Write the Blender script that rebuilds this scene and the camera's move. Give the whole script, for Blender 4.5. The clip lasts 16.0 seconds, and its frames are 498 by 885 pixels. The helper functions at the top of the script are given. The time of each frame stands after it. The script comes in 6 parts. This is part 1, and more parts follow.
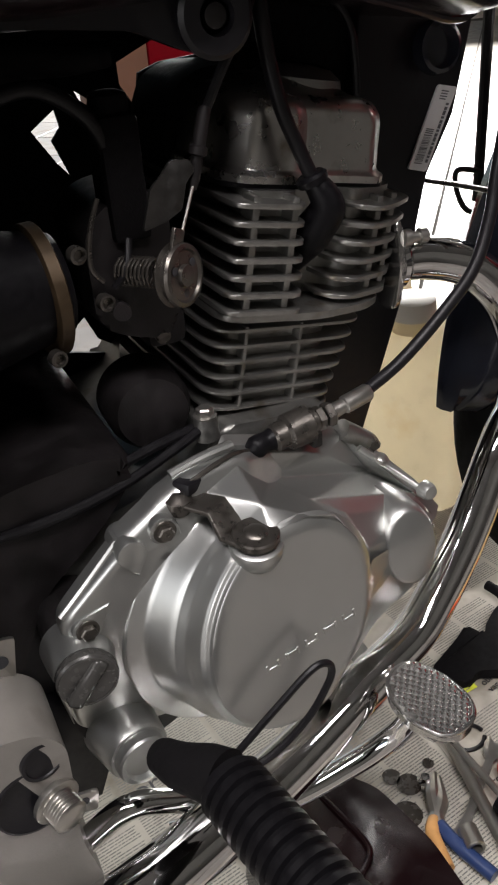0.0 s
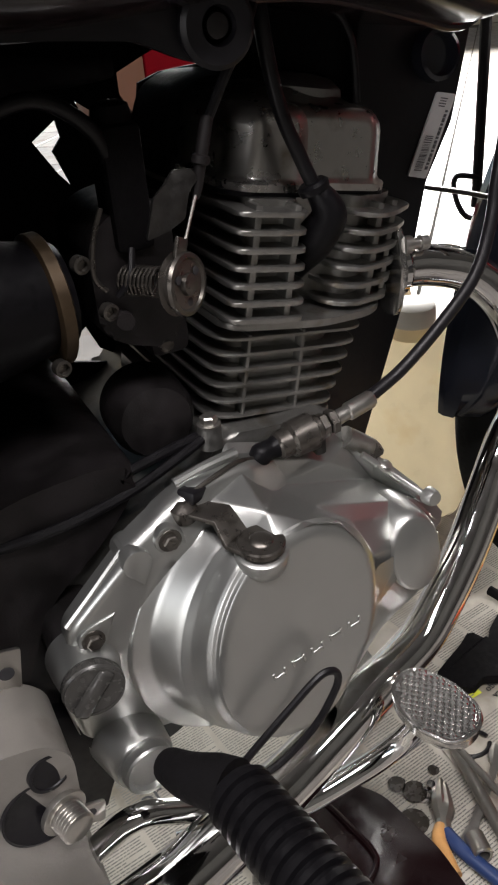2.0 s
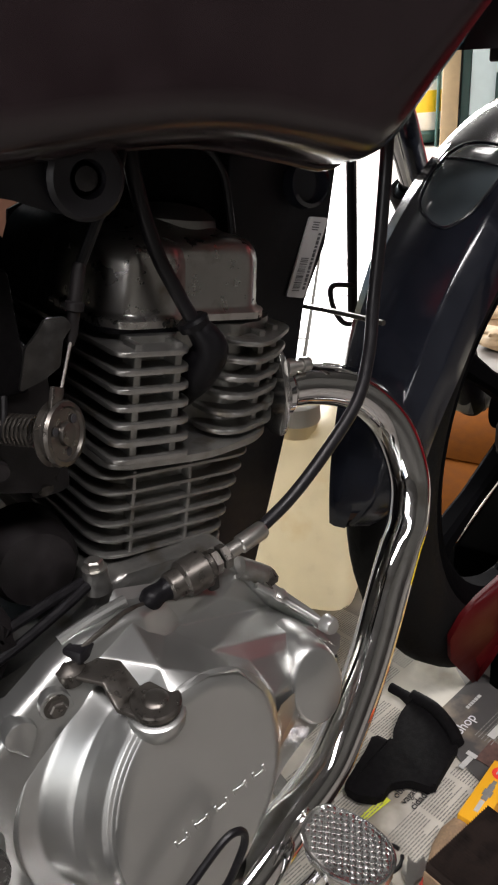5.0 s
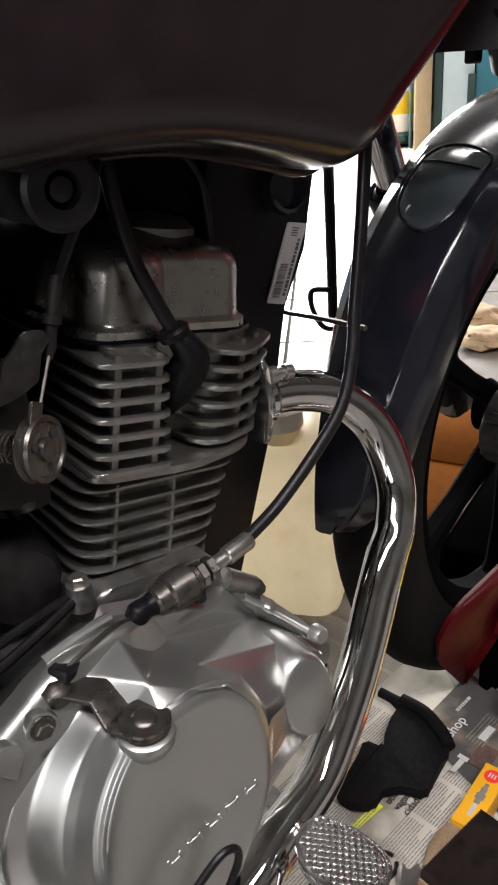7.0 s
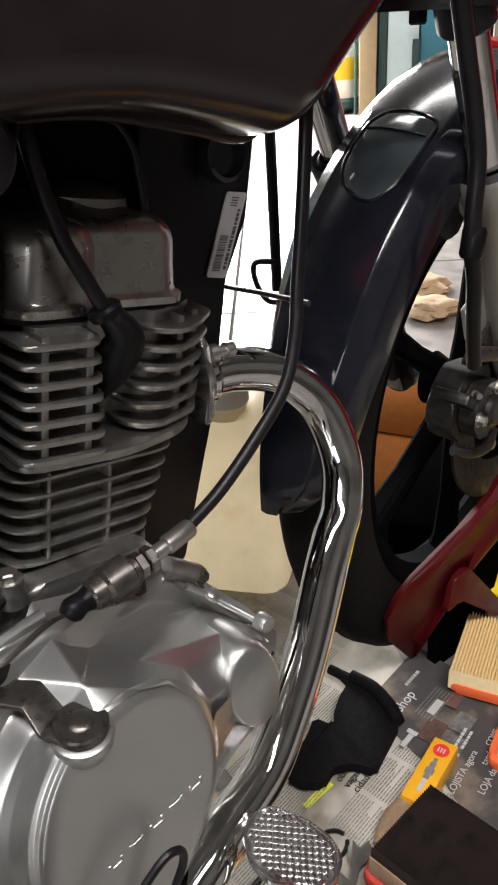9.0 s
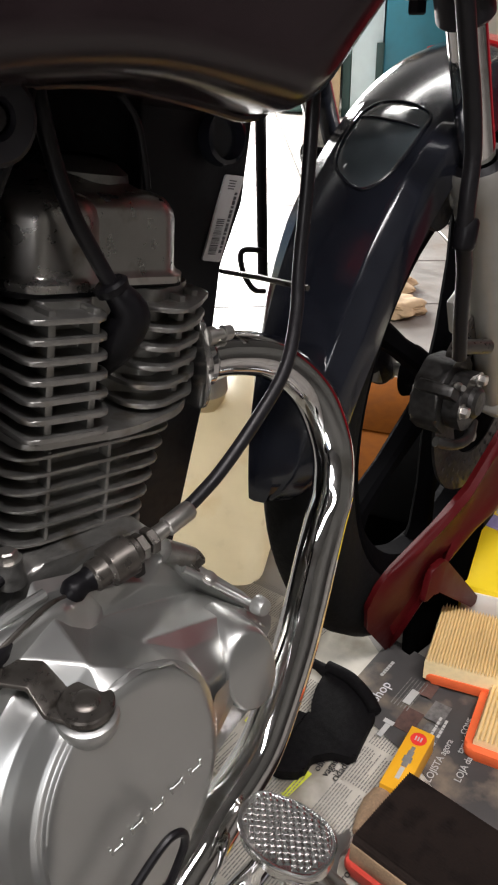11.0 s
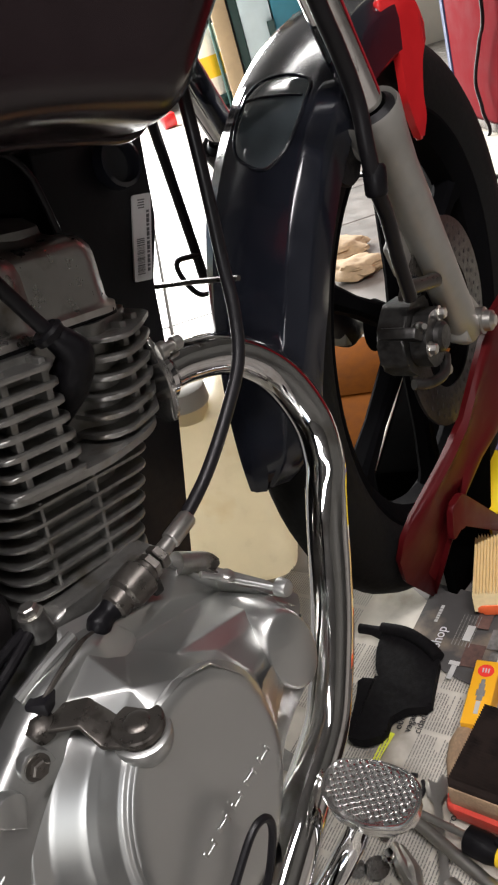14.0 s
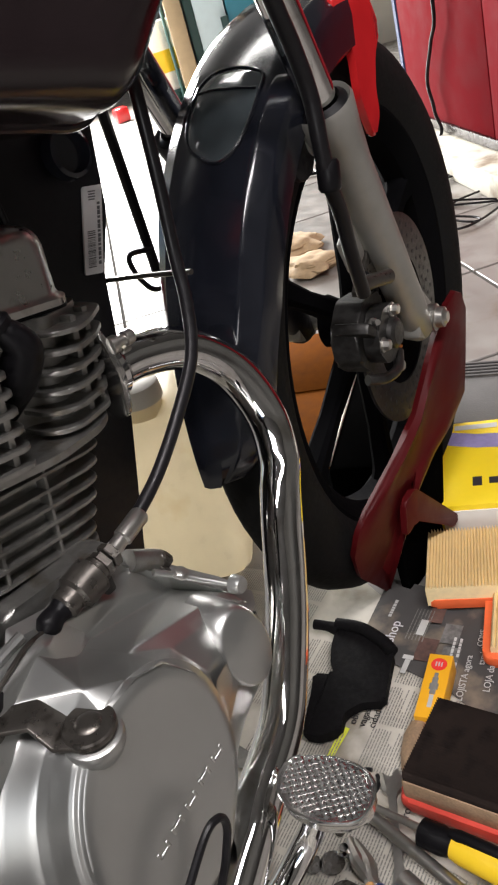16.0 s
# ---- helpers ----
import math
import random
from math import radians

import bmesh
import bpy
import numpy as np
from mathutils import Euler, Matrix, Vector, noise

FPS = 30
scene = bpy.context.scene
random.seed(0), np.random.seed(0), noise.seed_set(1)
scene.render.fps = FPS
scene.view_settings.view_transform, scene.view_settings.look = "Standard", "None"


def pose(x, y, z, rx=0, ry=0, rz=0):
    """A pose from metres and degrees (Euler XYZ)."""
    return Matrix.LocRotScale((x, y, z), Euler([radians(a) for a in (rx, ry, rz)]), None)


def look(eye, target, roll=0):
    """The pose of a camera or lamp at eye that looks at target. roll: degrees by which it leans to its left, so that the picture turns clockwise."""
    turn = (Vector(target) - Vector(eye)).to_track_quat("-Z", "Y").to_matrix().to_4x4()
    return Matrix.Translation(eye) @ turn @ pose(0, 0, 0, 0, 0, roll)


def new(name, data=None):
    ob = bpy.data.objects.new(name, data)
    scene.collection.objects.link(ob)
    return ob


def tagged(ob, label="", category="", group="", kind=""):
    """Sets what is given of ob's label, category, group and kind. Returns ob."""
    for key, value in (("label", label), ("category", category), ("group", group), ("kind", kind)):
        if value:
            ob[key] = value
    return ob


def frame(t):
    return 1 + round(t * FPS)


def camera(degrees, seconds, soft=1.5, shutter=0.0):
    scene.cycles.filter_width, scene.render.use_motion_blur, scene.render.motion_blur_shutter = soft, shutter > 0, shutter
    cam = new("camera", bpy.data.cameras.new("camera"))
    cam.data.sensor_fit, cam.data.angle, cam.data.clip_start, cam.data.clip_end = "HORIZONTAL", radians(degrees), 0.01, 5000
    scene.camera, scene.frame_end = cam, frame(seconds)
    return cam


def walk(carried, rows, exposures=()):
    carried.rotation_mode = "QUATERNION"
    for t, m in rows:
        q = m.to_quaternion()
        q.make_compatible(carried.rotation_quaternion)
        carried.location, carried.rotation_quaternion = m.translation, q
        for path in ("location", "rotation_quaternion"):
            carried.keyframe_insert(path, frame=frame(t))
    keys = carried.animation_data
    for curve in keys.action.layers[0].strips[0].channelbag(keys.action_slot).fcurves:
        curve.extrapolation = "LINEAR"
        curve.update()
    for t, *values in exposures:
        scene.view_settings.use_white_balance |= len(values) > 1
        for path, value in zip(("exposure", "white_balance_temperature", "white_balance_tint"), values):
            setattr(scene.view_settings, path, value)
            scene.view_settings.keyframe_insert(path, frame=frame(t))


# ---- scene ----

# ------------------------------------------------------------- camera
cam = camera(34.16, 16.0, soft=2.2)
ROWS = [
    (0, -0.1589, -0.4923, 0.6962, 58.88, 3.923, -26.977),
    (0.5, -0.1591, -0.492, 0.6964, 58.899, 4.034, -26.726),
    (1, -0.1619, -0.4903, 0.6972, 59.005, 4.142, -26.674),
    (1.5, -0.1623, -0.4903, 0.6977, 59.24, 4.241, -26.749),
    (2, -0.1621, -0.4903, 0.6969, 59.346, 4.3, -27.361),
    (2.5, -0.1624, -0.4895, 0.6981, 59.462, 4.224, -28.212),
    (3, -0.1612, -0.491, 0.7004, 60.219, 4.136, -28.855),
    (3.5, -0.1611, -0.4822, 0.7155, 61.806, 3.405, -31.221),
    (4, -0.1428, -0.4681, 0.7254, 63.018, 2.693, -34.123),
    (6.5, -0.1385, -0.4562, 0.7265, 63.902, 3.406, -36.281),
    (7, -0.1365, -0.4532, 0.7267, 63.835, 3.753, -37.224),
    (7.5, -0.1311, -0.4512, 0.7268, 63.603, 3.924, -38.343),
    (8, -0.1237, -0.4463, 0.7273, 63.394, 4.046, -39.423),
    (8.5, -0.1231, -0.4442, 0.7264, 62.498, 3.917, -39.682),
    (9, -0.1163, -0.4368, 0.7229, 61.498, 2.914, -40.792),
    (11.5, -0.147, -0.4149, 0.7126, 61.414, 0.621, -43.209),
    (12, -0.1514, -0.4092, 0.7127, 61.691, 0.644, -42.655),
    (12.5, -0.1524, -0.4074, 0.7112, 61.687, 1.033, -42.768),
    (13, -0.1529, -0.413, 0.7119, 61.542, 2.006, -42.834),
    (13.5, -0.1433, -0.4329, 0.7134, 61.355, 9.009, -45.7),
    (14, -0.1333, -0.4491, 0.7113, 60.365, 16.151, -50.503),
    (14.5, -0.1343, -0.447, 0.7082, 59.848, 15.466, -51.384),
    (15, -0.1377, -0.4458, 0.7077, 59.762, 15.257, -52.02),
    (15.5, -0.134, -0.4474, 0.7074, 59.579, 15.003, -52.708),
    (16, -0.1299, -0.4466, 0.7074, 59.393, 14.731, -53.432),
]
walk(cam, [(t, pose(*r)) for t, *r in ROWS], exposures=[(0, 0.21), (6, 0.28), (9, 0.31), (16, 0.27)])

# ------------------------------------------------------------- light
world = bpy.data.worlds.new("world")
scene.world = world
world.use_nodes = True
wn = world.node_tree.nodes
sky = wn.new("ShaderNodeTexSky")
sky.sky_type, sky.sun_disc = "NISHITA", False
sky.sun_elevation, sky.sun_rotation = radians(40), radians(60)
wn["Background"].inputs["Strength"].default_value = 0.1
world.node_tree.links.new(sky.outputs[0], wn["Background"].inputs["Color"])


def area(name, eye, target, sx, sy, watts, colour):
    lamp = bpy.data.lights.new(name, "AREA")
    lamp.shape, lamp.size, lamp.size_y, lamp.energy, lamp.color = "RECTANGLE", sx, sy, watts, colour
    ob = new(name, lamp)
    ob.matrix_world = look(eye, target)
    return ob


# daylight in the wide doorway beyond the motorcycle
area("doorway_light", (3.3, 4.8, 1.55), (1.3, 1.2, 0.0), 2.4, 2.0, 740, (1.0, 0.98, 0.96))
# daylight in the opening behind the camera
area("rear_doorway_light", (-3.85, -2.35, 1.3), (0.0, -0.2, 0.4), 0.9, 1.9, 46, (1.0, 0.96, 0.96))
# fluorescent tubes under the ceiling
area("tube_light_a", (-0.55, -1.05, 2.6), (-0.1, -0.3, 0.3), 2.4, 0.22, 84, (1.0, 0.95, 0.96))
area("tube_light_b", (1.6, 0.9, 2.62), (1.6, 0.9, 0), 1.3, 0.12, 14, (1.0, 0.98, 0.95))

# ------------------------------------------------------------- materials


def mat(name, colour, rough=0.5, metal=0.0, var=0.15, scale=40.0, bump=0.0, bscale=300.0, rvar=0.1, coat=0.0,
        dirt=None, dirt_scale=12.0, dirt_amount=0.0, stretch=(1, 1, 1), spec=0.5):
    """A surface with variation at two scales, roughness wear and fine relief."""
    m = bpy.data.materials.new(name)
    m.use_nodes = True
    nt = m.node_tree
    b = nt.nodes["Principled BSDF"]
    tc = nt.nodes.new("ShaderNodeTexCoord")
    mp = nt.nodes.new("ShaderNodeMapping")
    mp.inputs["Scale"].default_value = stretch
    nt.links.new(tc.outputs["Object"], mp.inputs[0])

    def noise_node(s, detail=4.0):
        n = nt.nodes.new("ShaderNodeTexNoise")
        n.inputs["Scale"].default_value, n.inputs["Detail"].default_value = s, detail
        nt.links.new(mp.outputs[0], n.inputs["Vector"])
        return n

    big, small = noise_node(scale * 0.25, 3), noise_node(scale * 3.0, 5)
    add = nt.nodes.new("ShaderNodeMath")
    add.operation = "ADD"
    nt.links.new(big.outputs["Fac"], add.inputs[0])
    nt.links.new(small.outputs["Fac"], add.inputs[1])
    ramp = nt.nodes.new("ShaderNodeMapRange")
    ramp.inputs["From Min"].default_value, ramp.inputs["From Max"].default_value = 0.7, 1.3
    ramp.inputs["To Min"].default_value, ramp.inputs["To Max"].default_value = 1 - var, 1 + var
    nt.links.new(add.outputs[0], ramp.inputs["Value"])
    mul = nt.nodes.new("ShaderNodeMix")
    mul.data_type, mul.blend_type = "RGBA", "MULTIPLY"
    mul.inputs["Factor"].default_value = 1.0
    mul.inputs["A"].default_value = (*colour, 1)
    nt.links.new(ramp.outputs[0], mul.inputs["B"])
    out = mul.outputs["Result"]
    if dirt:
        dn = noise_node(dirt_scale, 6)
        dr = nt.nodes.new("ShaderNodeMapRange")
        dr.inputs["From Min"].default_value, dr.inputs["From Max"].default_value = 0.62 - 0.3 * dirt_amount, 0.75 - 0.2 * dirt_amount
        nt.links.new(dn.outputs["Fac"], dr.inputs["Value"])
        mx = nt.nodes.new("ShaderNodeMix")
        mx.data_type = "RGBA"
        nt.links.new(dr.outputs[0], mx.inputs["Factor"])
        nt.links.new(out, mx.inputs["A"])
        mx.inputs["B"].default_value = (*dirt, 1)
        out = mx.outputs["Result"]
    nt.links.new(out, b.inputs["Base Color"])
    rr = nt.nodes.new("ShaderNodeMapRange")
    rr.inputs["From Min"].default_value, rr.inputs["From Max"].default_value = 0.35, 0.65
    rr.inputs["To Min"].default_value, rr.inputs["To Max"].default_value = max(rough - rvar, 0.02), min(rough + rvar, 1)
    nt.links.new(small.outputs["Fac"], rr.inputs["Value"])
    nt.links.new(rr.outputs[0], b.inputs["Roughness"])
    b.inputs["Metallic"].default_value = metal
    b.inputs["Specular IOR Level"].default_value = spec
    b.inputs["Coat Weight"].default_value = coat
    b.inputs["Coat Roughness"].default_value = 0.05
    if bump:
        bn = noise_node(bscale, 3)
        bp = nt.nodes.new("ShaderNodeBump")
        bp.inputs["Strength"].default_value, bp.inputs["Distance"].default_value = bump, 0.001
        nt.links.new(bn.outputs["Fac"], bp.inputs["Height"])
        nt.links.new(bp.outputs[0], b.inputs["Normal"])
    return m


ALU_PAINT = mat("silver_engine_paint", (0.45, 0.455, 0.44), 0.34, 0.92, 0.03, 16, 0.012, 1500, 0.025)
ALU_CAST = mat("cast_aluminium", (0.307, 0.301, 0.285), 0.36, 0.9, 0.14, 60, 0.2, 900, 0.07, dirt=(0.19, 0.17, 0.14), dirt_scale=45, dirt_amount=0.16)
# Shade behind the engine is put into this base colour, grime noise on top.
ALU_DARK = mat("grimy_shaded_metal", (0.013, 0.011, 0.0115), 0.5, 0.2, 0.35, 40, 0.15, 700, 0.1, dirt=(0.006, 0.005, 0.005), dirt_scale=30, dirt_amount=0.5, spec=0.35)
STUD_CHROME = mat("worn_stud_chrome", (0.46, 0.45, 0.435), 0.18, 0.95, 0.05, 60, 0.0, 300, 0.03)
CHROME = mat("chrome", (0.66, 0.655, 0.65), 0.05, 1.0, 0.05, 25, 0.0, 300, 0.03, dirt=(0.45, 0.43, 0.4), dirt_scale=40, dirt_amount=0.1)
STEEL = mat("zinc_plated_steel", (0.45, 0.435, 0.405), 0.32, 0.95, 0.06, 60, 0.04, 900, 0.04)
STEEL_DULL = mat("tarnished_steel", (0.115, 0.105, 0.094), 0.32, 0.85, 0.12, 60, 0.06, 700, 0.06, dirt=(0.05, 0.043, 0.036), dirt_scale=70, dirt_amount=0.1)
COVER_METAL = mat("stained_polished_aluminium", (0.52, 0.505, 0.48), 0.3, 0.95, 0.06, 30, 0.02, 900, 0.04, dirt=(0.24, 0.21, 0.17), dirt_scale=26, dirt_amount=0.12)
CAP_PLASTIC = mat("grey_glossy_plastic", (0.07, 0.068, 0.064), 0.24, 0.3, 0.12, 60, 0.03, 700, 0.05)
BLACK_GLOSS = mat("black_gloss_paint", (0.008, 0.009, 0.013), 0.16, 0.0, 0.15, 20, 0.0, 300, 0.03, coat=0.0, spec=0.45)
BLACK_PAINT = mat("black_frame_paint", (0.0065, 0.006, 0.0075), 0.45, 0.0, 0.25, 50, 0.06, 500, 0.1, spec=0.3)
TANK_PAINT = mat("dark_tank_paint", (0.0125, 0.008, 0.009), 0.2, 0.0, 0.15, 12, 0.0, 300, 0.05, coat=0.0, spec=0.44)
RUBBER = mat("black_rubber", (0.0045, 0.0042, 0.005), 0.4, 0.0, 0.2, 80, 0.1, 900, 0.08, spec=0.14)
TYRE = mat("tyre_rubber", (0.007, 0.007, 0.007), 0.85, 0.0, 0.25, 60, 0.3, 500, 0.08, spec=0.12)
CABLE = mat("cable_sheath", (0.0065, 0.006, 0.007), 0.38, 0.0, 0.15, 60, 0.03, 900, 0.06, spec=0.25)
# Base colour lowered to hold the shade at the wheel; dirt noise on top.
CALIPER = mat("darkened_dirty_metal", (0.05, 0.048, 0.046), 0.4, 0.8, 0.25, 60, 0.15, 700, 0.08, dirt=(0.03, 0.027, 0.024), dirt_scale=40, dirt_amount=0.35)
FORK_GREY = mat("grey_fork_paint", (0.24, 0.232, 0.21), 0.42, 0.35, 0.08, 30, 0.05, 700, 0.06)
BRASS = mat("dull_brass_band", (0.06, 0.04, 0.022), 0.5, 0.6, 0.25, 60)
RED_PAINT = mat("red_gloss_plastic", (0.55, 0.018, 0.02), 0.22, 0.0, 0.1, 10, 0.0, 300, 0.05, coat=0.4)
RED_PANEL = mat("dark_red_plastic", (0.056, 0.003, 0.004), 0.46, 0.0, 0.15, 12, 0.0, 300, 0.06, coat=0.0, spec=0.15)
RED_BOARD = mat("red_painted_board", (0.125, 0.0025, 0.006), 0.85, 0.0, 0.08, 4, 0.05, 60, 0.1, spec=0.04)
BRACKET = mat("grey_painted_casting", (0.19, 0.178, 0.16), 0.45, 0.2, 0.1, 25, 0.1, 700, 0.06, dirt=(0.13, 0.115, 0.1), dirt_scale=18, dirt_amount=0.2)
WHEEL_BLACK = mat("satin_black_wheel_paint", (0.0035, 0.0035, 0.004), 0.85, 0.0, 0.2, 50, 0.05, 500, 0.08, spec=0.012)
TRAY_BLACK = mat("flat_black", (0.002, 0.002, 0.002), 0.95, 0.0, 0.2, 30, 0.1, 300, 0.03, spec=0.0)
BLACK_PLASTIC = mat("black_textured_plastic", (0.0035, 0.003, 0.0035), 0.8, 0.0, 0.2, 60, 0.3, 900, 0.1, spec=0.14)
JUG = mat("cloudy_plastic", (0.93, 0.87, 0.72), 0.35, 0.0, 0.06, 8, 0.05, 200, 0.08, dirt=(0.8, 0.68, 0.46), dirt_scale=9, dirt_amount=0.1)


def cloudy(m):
    """Lets light through: a share of the surface scatters it onwards."""
    nt = m.node_tree
    b = nt.nodes["Principled BSDF"]
    tr = nt.nodes.new("ShaderNodeBsdfTranslucent")
    nt.links.new(b.inputs["Base Color"].links[0].from_socket, tr.inputs["Color"])
    mx = nt.nodes.new("ShaderNodeMixShader")
    mx.inputs[0].default_value = 0.55
    nt.links.new(b.outputs[0], mx.inputs[1])
    nt.links.new(tr.outputs[0], mx.inputs[2])
    nt.links.new(mx.outputs[0], nt.nodes["Material Output"].inputs["Surface"])


cloudy(JUG)
ORANGE_RUBBER = mat("orange_rubber", (0.8, 0.14, 0.04), 0.55, 0.0, 0.1, 40)
RED_RUBBER = mat("red_rubber", (0.6, 0.06, 0.04), 0.5, 0.0, 0.12, 40)
FILTER_PAPER = mat("pale_filter_paper", (0.84, 0.68, 0.38), 0.85, 0.0, 0.08, 60, 0.1, 500)
FILTER_DIRTY = mat("sooty_filter_paper", (0.024, 0.016, 0.013), 0.9, 0.0, 0.3, 60, 0.2, 400, dirt=(0.012, 0.008, 0.007), dirt_scale=40, dirt_amount=0.4, spec=0.2)
FOAM = mat("dusty_filter_foam", (0.3, 0.2, 0.12), 0.9, 0.0, 0.25, 120, 0.4, 500)
CARD_YELLOW = mat("yellow_printed_card", (0.85, 0.42, 0.02), 0.42, 0.0, 0.04, 20)
CARD_LEMON = mat("lemon_printed_card", (0.85, 0.62, 0.02), 0.42, 0.0, 0.04, 20)
CARD_WHITE = mat("white_card", (0.75, 0.73, 0.68), 0.6, 0.0, 0.05, 20)
CARDBOARD = mat("cardboard", (0.15, 0.048, 0.007), 0.95, 0.0, 0.18, 20, 0.1, 200, spec=0.02)
LOCKER_BROWN = mat("brown_painted_steel", (0.13, 0.06, 0.034), 0.7, 0, 0.1, 8)
INK_RED = mat("red_ink", (0.75, 0.04, 0.03), 0.5, 0, 0.05)
INK_BLACK = mat("black_ink", (0.025, 0.025, 0.028), 0.6, 0, 0.2)
INK_GREY = mat("grey_ink", (0.2, 0.195, 0.18), 0.75, 0, 0.35)
INK_LABEL = mat("faded_black_ink", (0.12, 0.12, 0.125), 0.6, 0, 0.2)
INK_WHITE = mat("white_ink", (0.5, 0.5, 0.48), 0.6, 0, 0.1)
INK_VIOLET = mat("violet_grey_ink", (0.25, 0.22, 0.4), 0.5, 0, 0.2)
INK_LIME = mat("lime_ink", (0.62, 0.66, 0.05), 0.6, 0, 0.2)
LABEL = mat("white_label", (0.7, 0.7, 0.7), 0.5, 0, 0.06, 50)
PAPER = mat("newsprint", (0.52, 0.49, 0.425), 0.85, 0, 0.16, 14, 0.3, 60, dirt=(0.22, 0.19, 0.14), dirt_scale=11, dirt_amount=0.32)
PAPER_DARK = mat("dark_printed_newsprint", (0.055, 0.052, 0.05), 0.7, 0, 0.25, 30, 0.2, 60, dirt=(0.2, 0.16, 0.12), dirt_scale=20, dirt_amount=0.3)
OIL = mat("oil_stain", (0.03, 0.025, 0.02), 0.25, 0, 0.3, 60)
TILE = mat("pale_floor_tile", (0.22, 0.206, 0.19), 0.4, 0, 0.16, 6, 0.06, 120, 0.12, dirt=(0.17, 0.145, 0.12), dirt_scale=9, dirt_amount=0.3)
GROUT = mat("dirty_grout", (0.09, 0.08, 0.07), 0.9, 0, 0.3, 30)
# Lowered wall colour stands in for the dim room that the metal reflects.
DARK_WALL = mat("darkened_wall", (0.06, 0.057, 0.052), 0.8, 0, 0.2, 3, 0.15, 80)
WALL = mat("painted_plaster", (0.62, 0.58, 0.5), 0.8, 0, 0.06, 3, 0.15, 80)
SKIRT = mat("worn_cream_skirting", (0.6, 0.57, 0.48), 0.6, 0, 0.15, 8, 0.1, 80, dirt=(0.25, 0.2, 0.14), dirt_scale=10, dirt_amount=0.3)
CEILING = mat("grey_ceiling", (0.09, 0.087, 0.083), 0.9, 0, 0.06, 3)
TAN_POST = mat("tan_painted_post", (0.42, 0.31, 0.18), 0.7, 0, 0.1, 8)
TEAL = mat("teal_painted_steel", (0.02, 0.16, 0.22), 0.45, 0, 0.1, 5)
PALE_BLUE = mat("pale_blue_painted_steel", (0.62, 0.75, 0.78), 0.5, 0, 0.05, 5)
GREEN_DARK = mat("dark_green_paint", (0.015, 0.05, 0.045), 0.5, 0, 0.1, 5)
BLUE_DARK = mat("navy_plastic", (0.02, 0.04, 0.12), 0.4, 0, 0.1, 30)
YELLOW_PLASTIC = mat("yellow_plastic", (0.75, 0.5, 0.02), 0.4, 0, 0.06, 30)
MAROON = mat("maroon_gloss_plastic", (0.0065, 0.0025, 0.003), 0.22, 0, 0.2, 10, coat=0.1, spec=0.35)
WOOD = mat("wooden_handle", (0.5, 0.26, 0.09), 0.5, 0, 0.2, 30)
LENS = mat("dark_reflector_lens", (0.045, 0.055, 0.06), 0.12, 0, 0.1, 20, coat=0.6)
DIRTY_CLOTH = mat("tan_rag", (0.4, 0.29, 0.17), 0.9, 0, 0.2, 30, 0.4, 200)
GREY_MAT = mat("grey_rubber_mat", (0.085, 0.08, 0.078), 0.8, 0, 0.15, 60, 0.4, 300, spec=0.25)

# ------------------------------------------------------------- mesh helpers


def finish(name, bm, material, parent=None, label="", sharp=35):
    bmesh.ops.recalc_face_normals(bm, faces=bm.faces)
    lim = radians(sharp)
    for face in bm.faces:
        face.smooth = True
    for e in bm.edges:
        if len(e.link_faces) == 2 and e.calc_face_angle(0.0) > lim:
            e.smooth = False
    me = bpy.data.meshes.new(name)
    bm.to_mesh(me)
    bm.free()
    me.materials.append(material)
    ob = new(name, me)
    if parent:
        ob.parent = parent
    if label:
        ob["label"] = label
    return ob


def part(name, bm, material, parent, label="", sharp=35):
    return finish(name, bm, material, parent, label, sharp)


def thing(name, label, category, group="", at=None):
    ob = new(name)
    ob.empty_display_size = 0.05
    if at is not None:
        ob.matrix_world = at
    return tagged(ob, label, category, group)


def spline(pts, res=8):
    """Points along a smooth curve through the given ones."""
    p = [Vector(q) for q in pts]
    if len(p) < 3:
        return p
    out = []
    for i in range(len(p) - 1):
        a, b, c, d = p[max(i - 1, 0)], p[i], p[i + 1], p[min(i + 2, len(p) - 1)]
        for k in range(res):
            t = k / res
            out.append(0.5 * (2 * b + (c - a) * t + (2 * a - 5 * b + 4 * c - d) * t * t + (3 * b - a - 3 * c + d) * t ** 3))
    out.append(p[-1])
    return out


def skin(bm, rings, close_ends=True, loop=True):
    vs = [[bm.verts.new(v) for v in ring] for ring in rings]
    n = len(vs[0])
    for a, b in zip(vs, vs[1:]):
        for i in range(n if loop else n - 1):
            j = (i + 1) % n
            bm.faces.new((a[i], a[j], b[j], b[i]))
    if close_ends and loop:
        bm.faces.new(vs[0][::-1])
        bm.faces.new(vs[-1])
    return vs


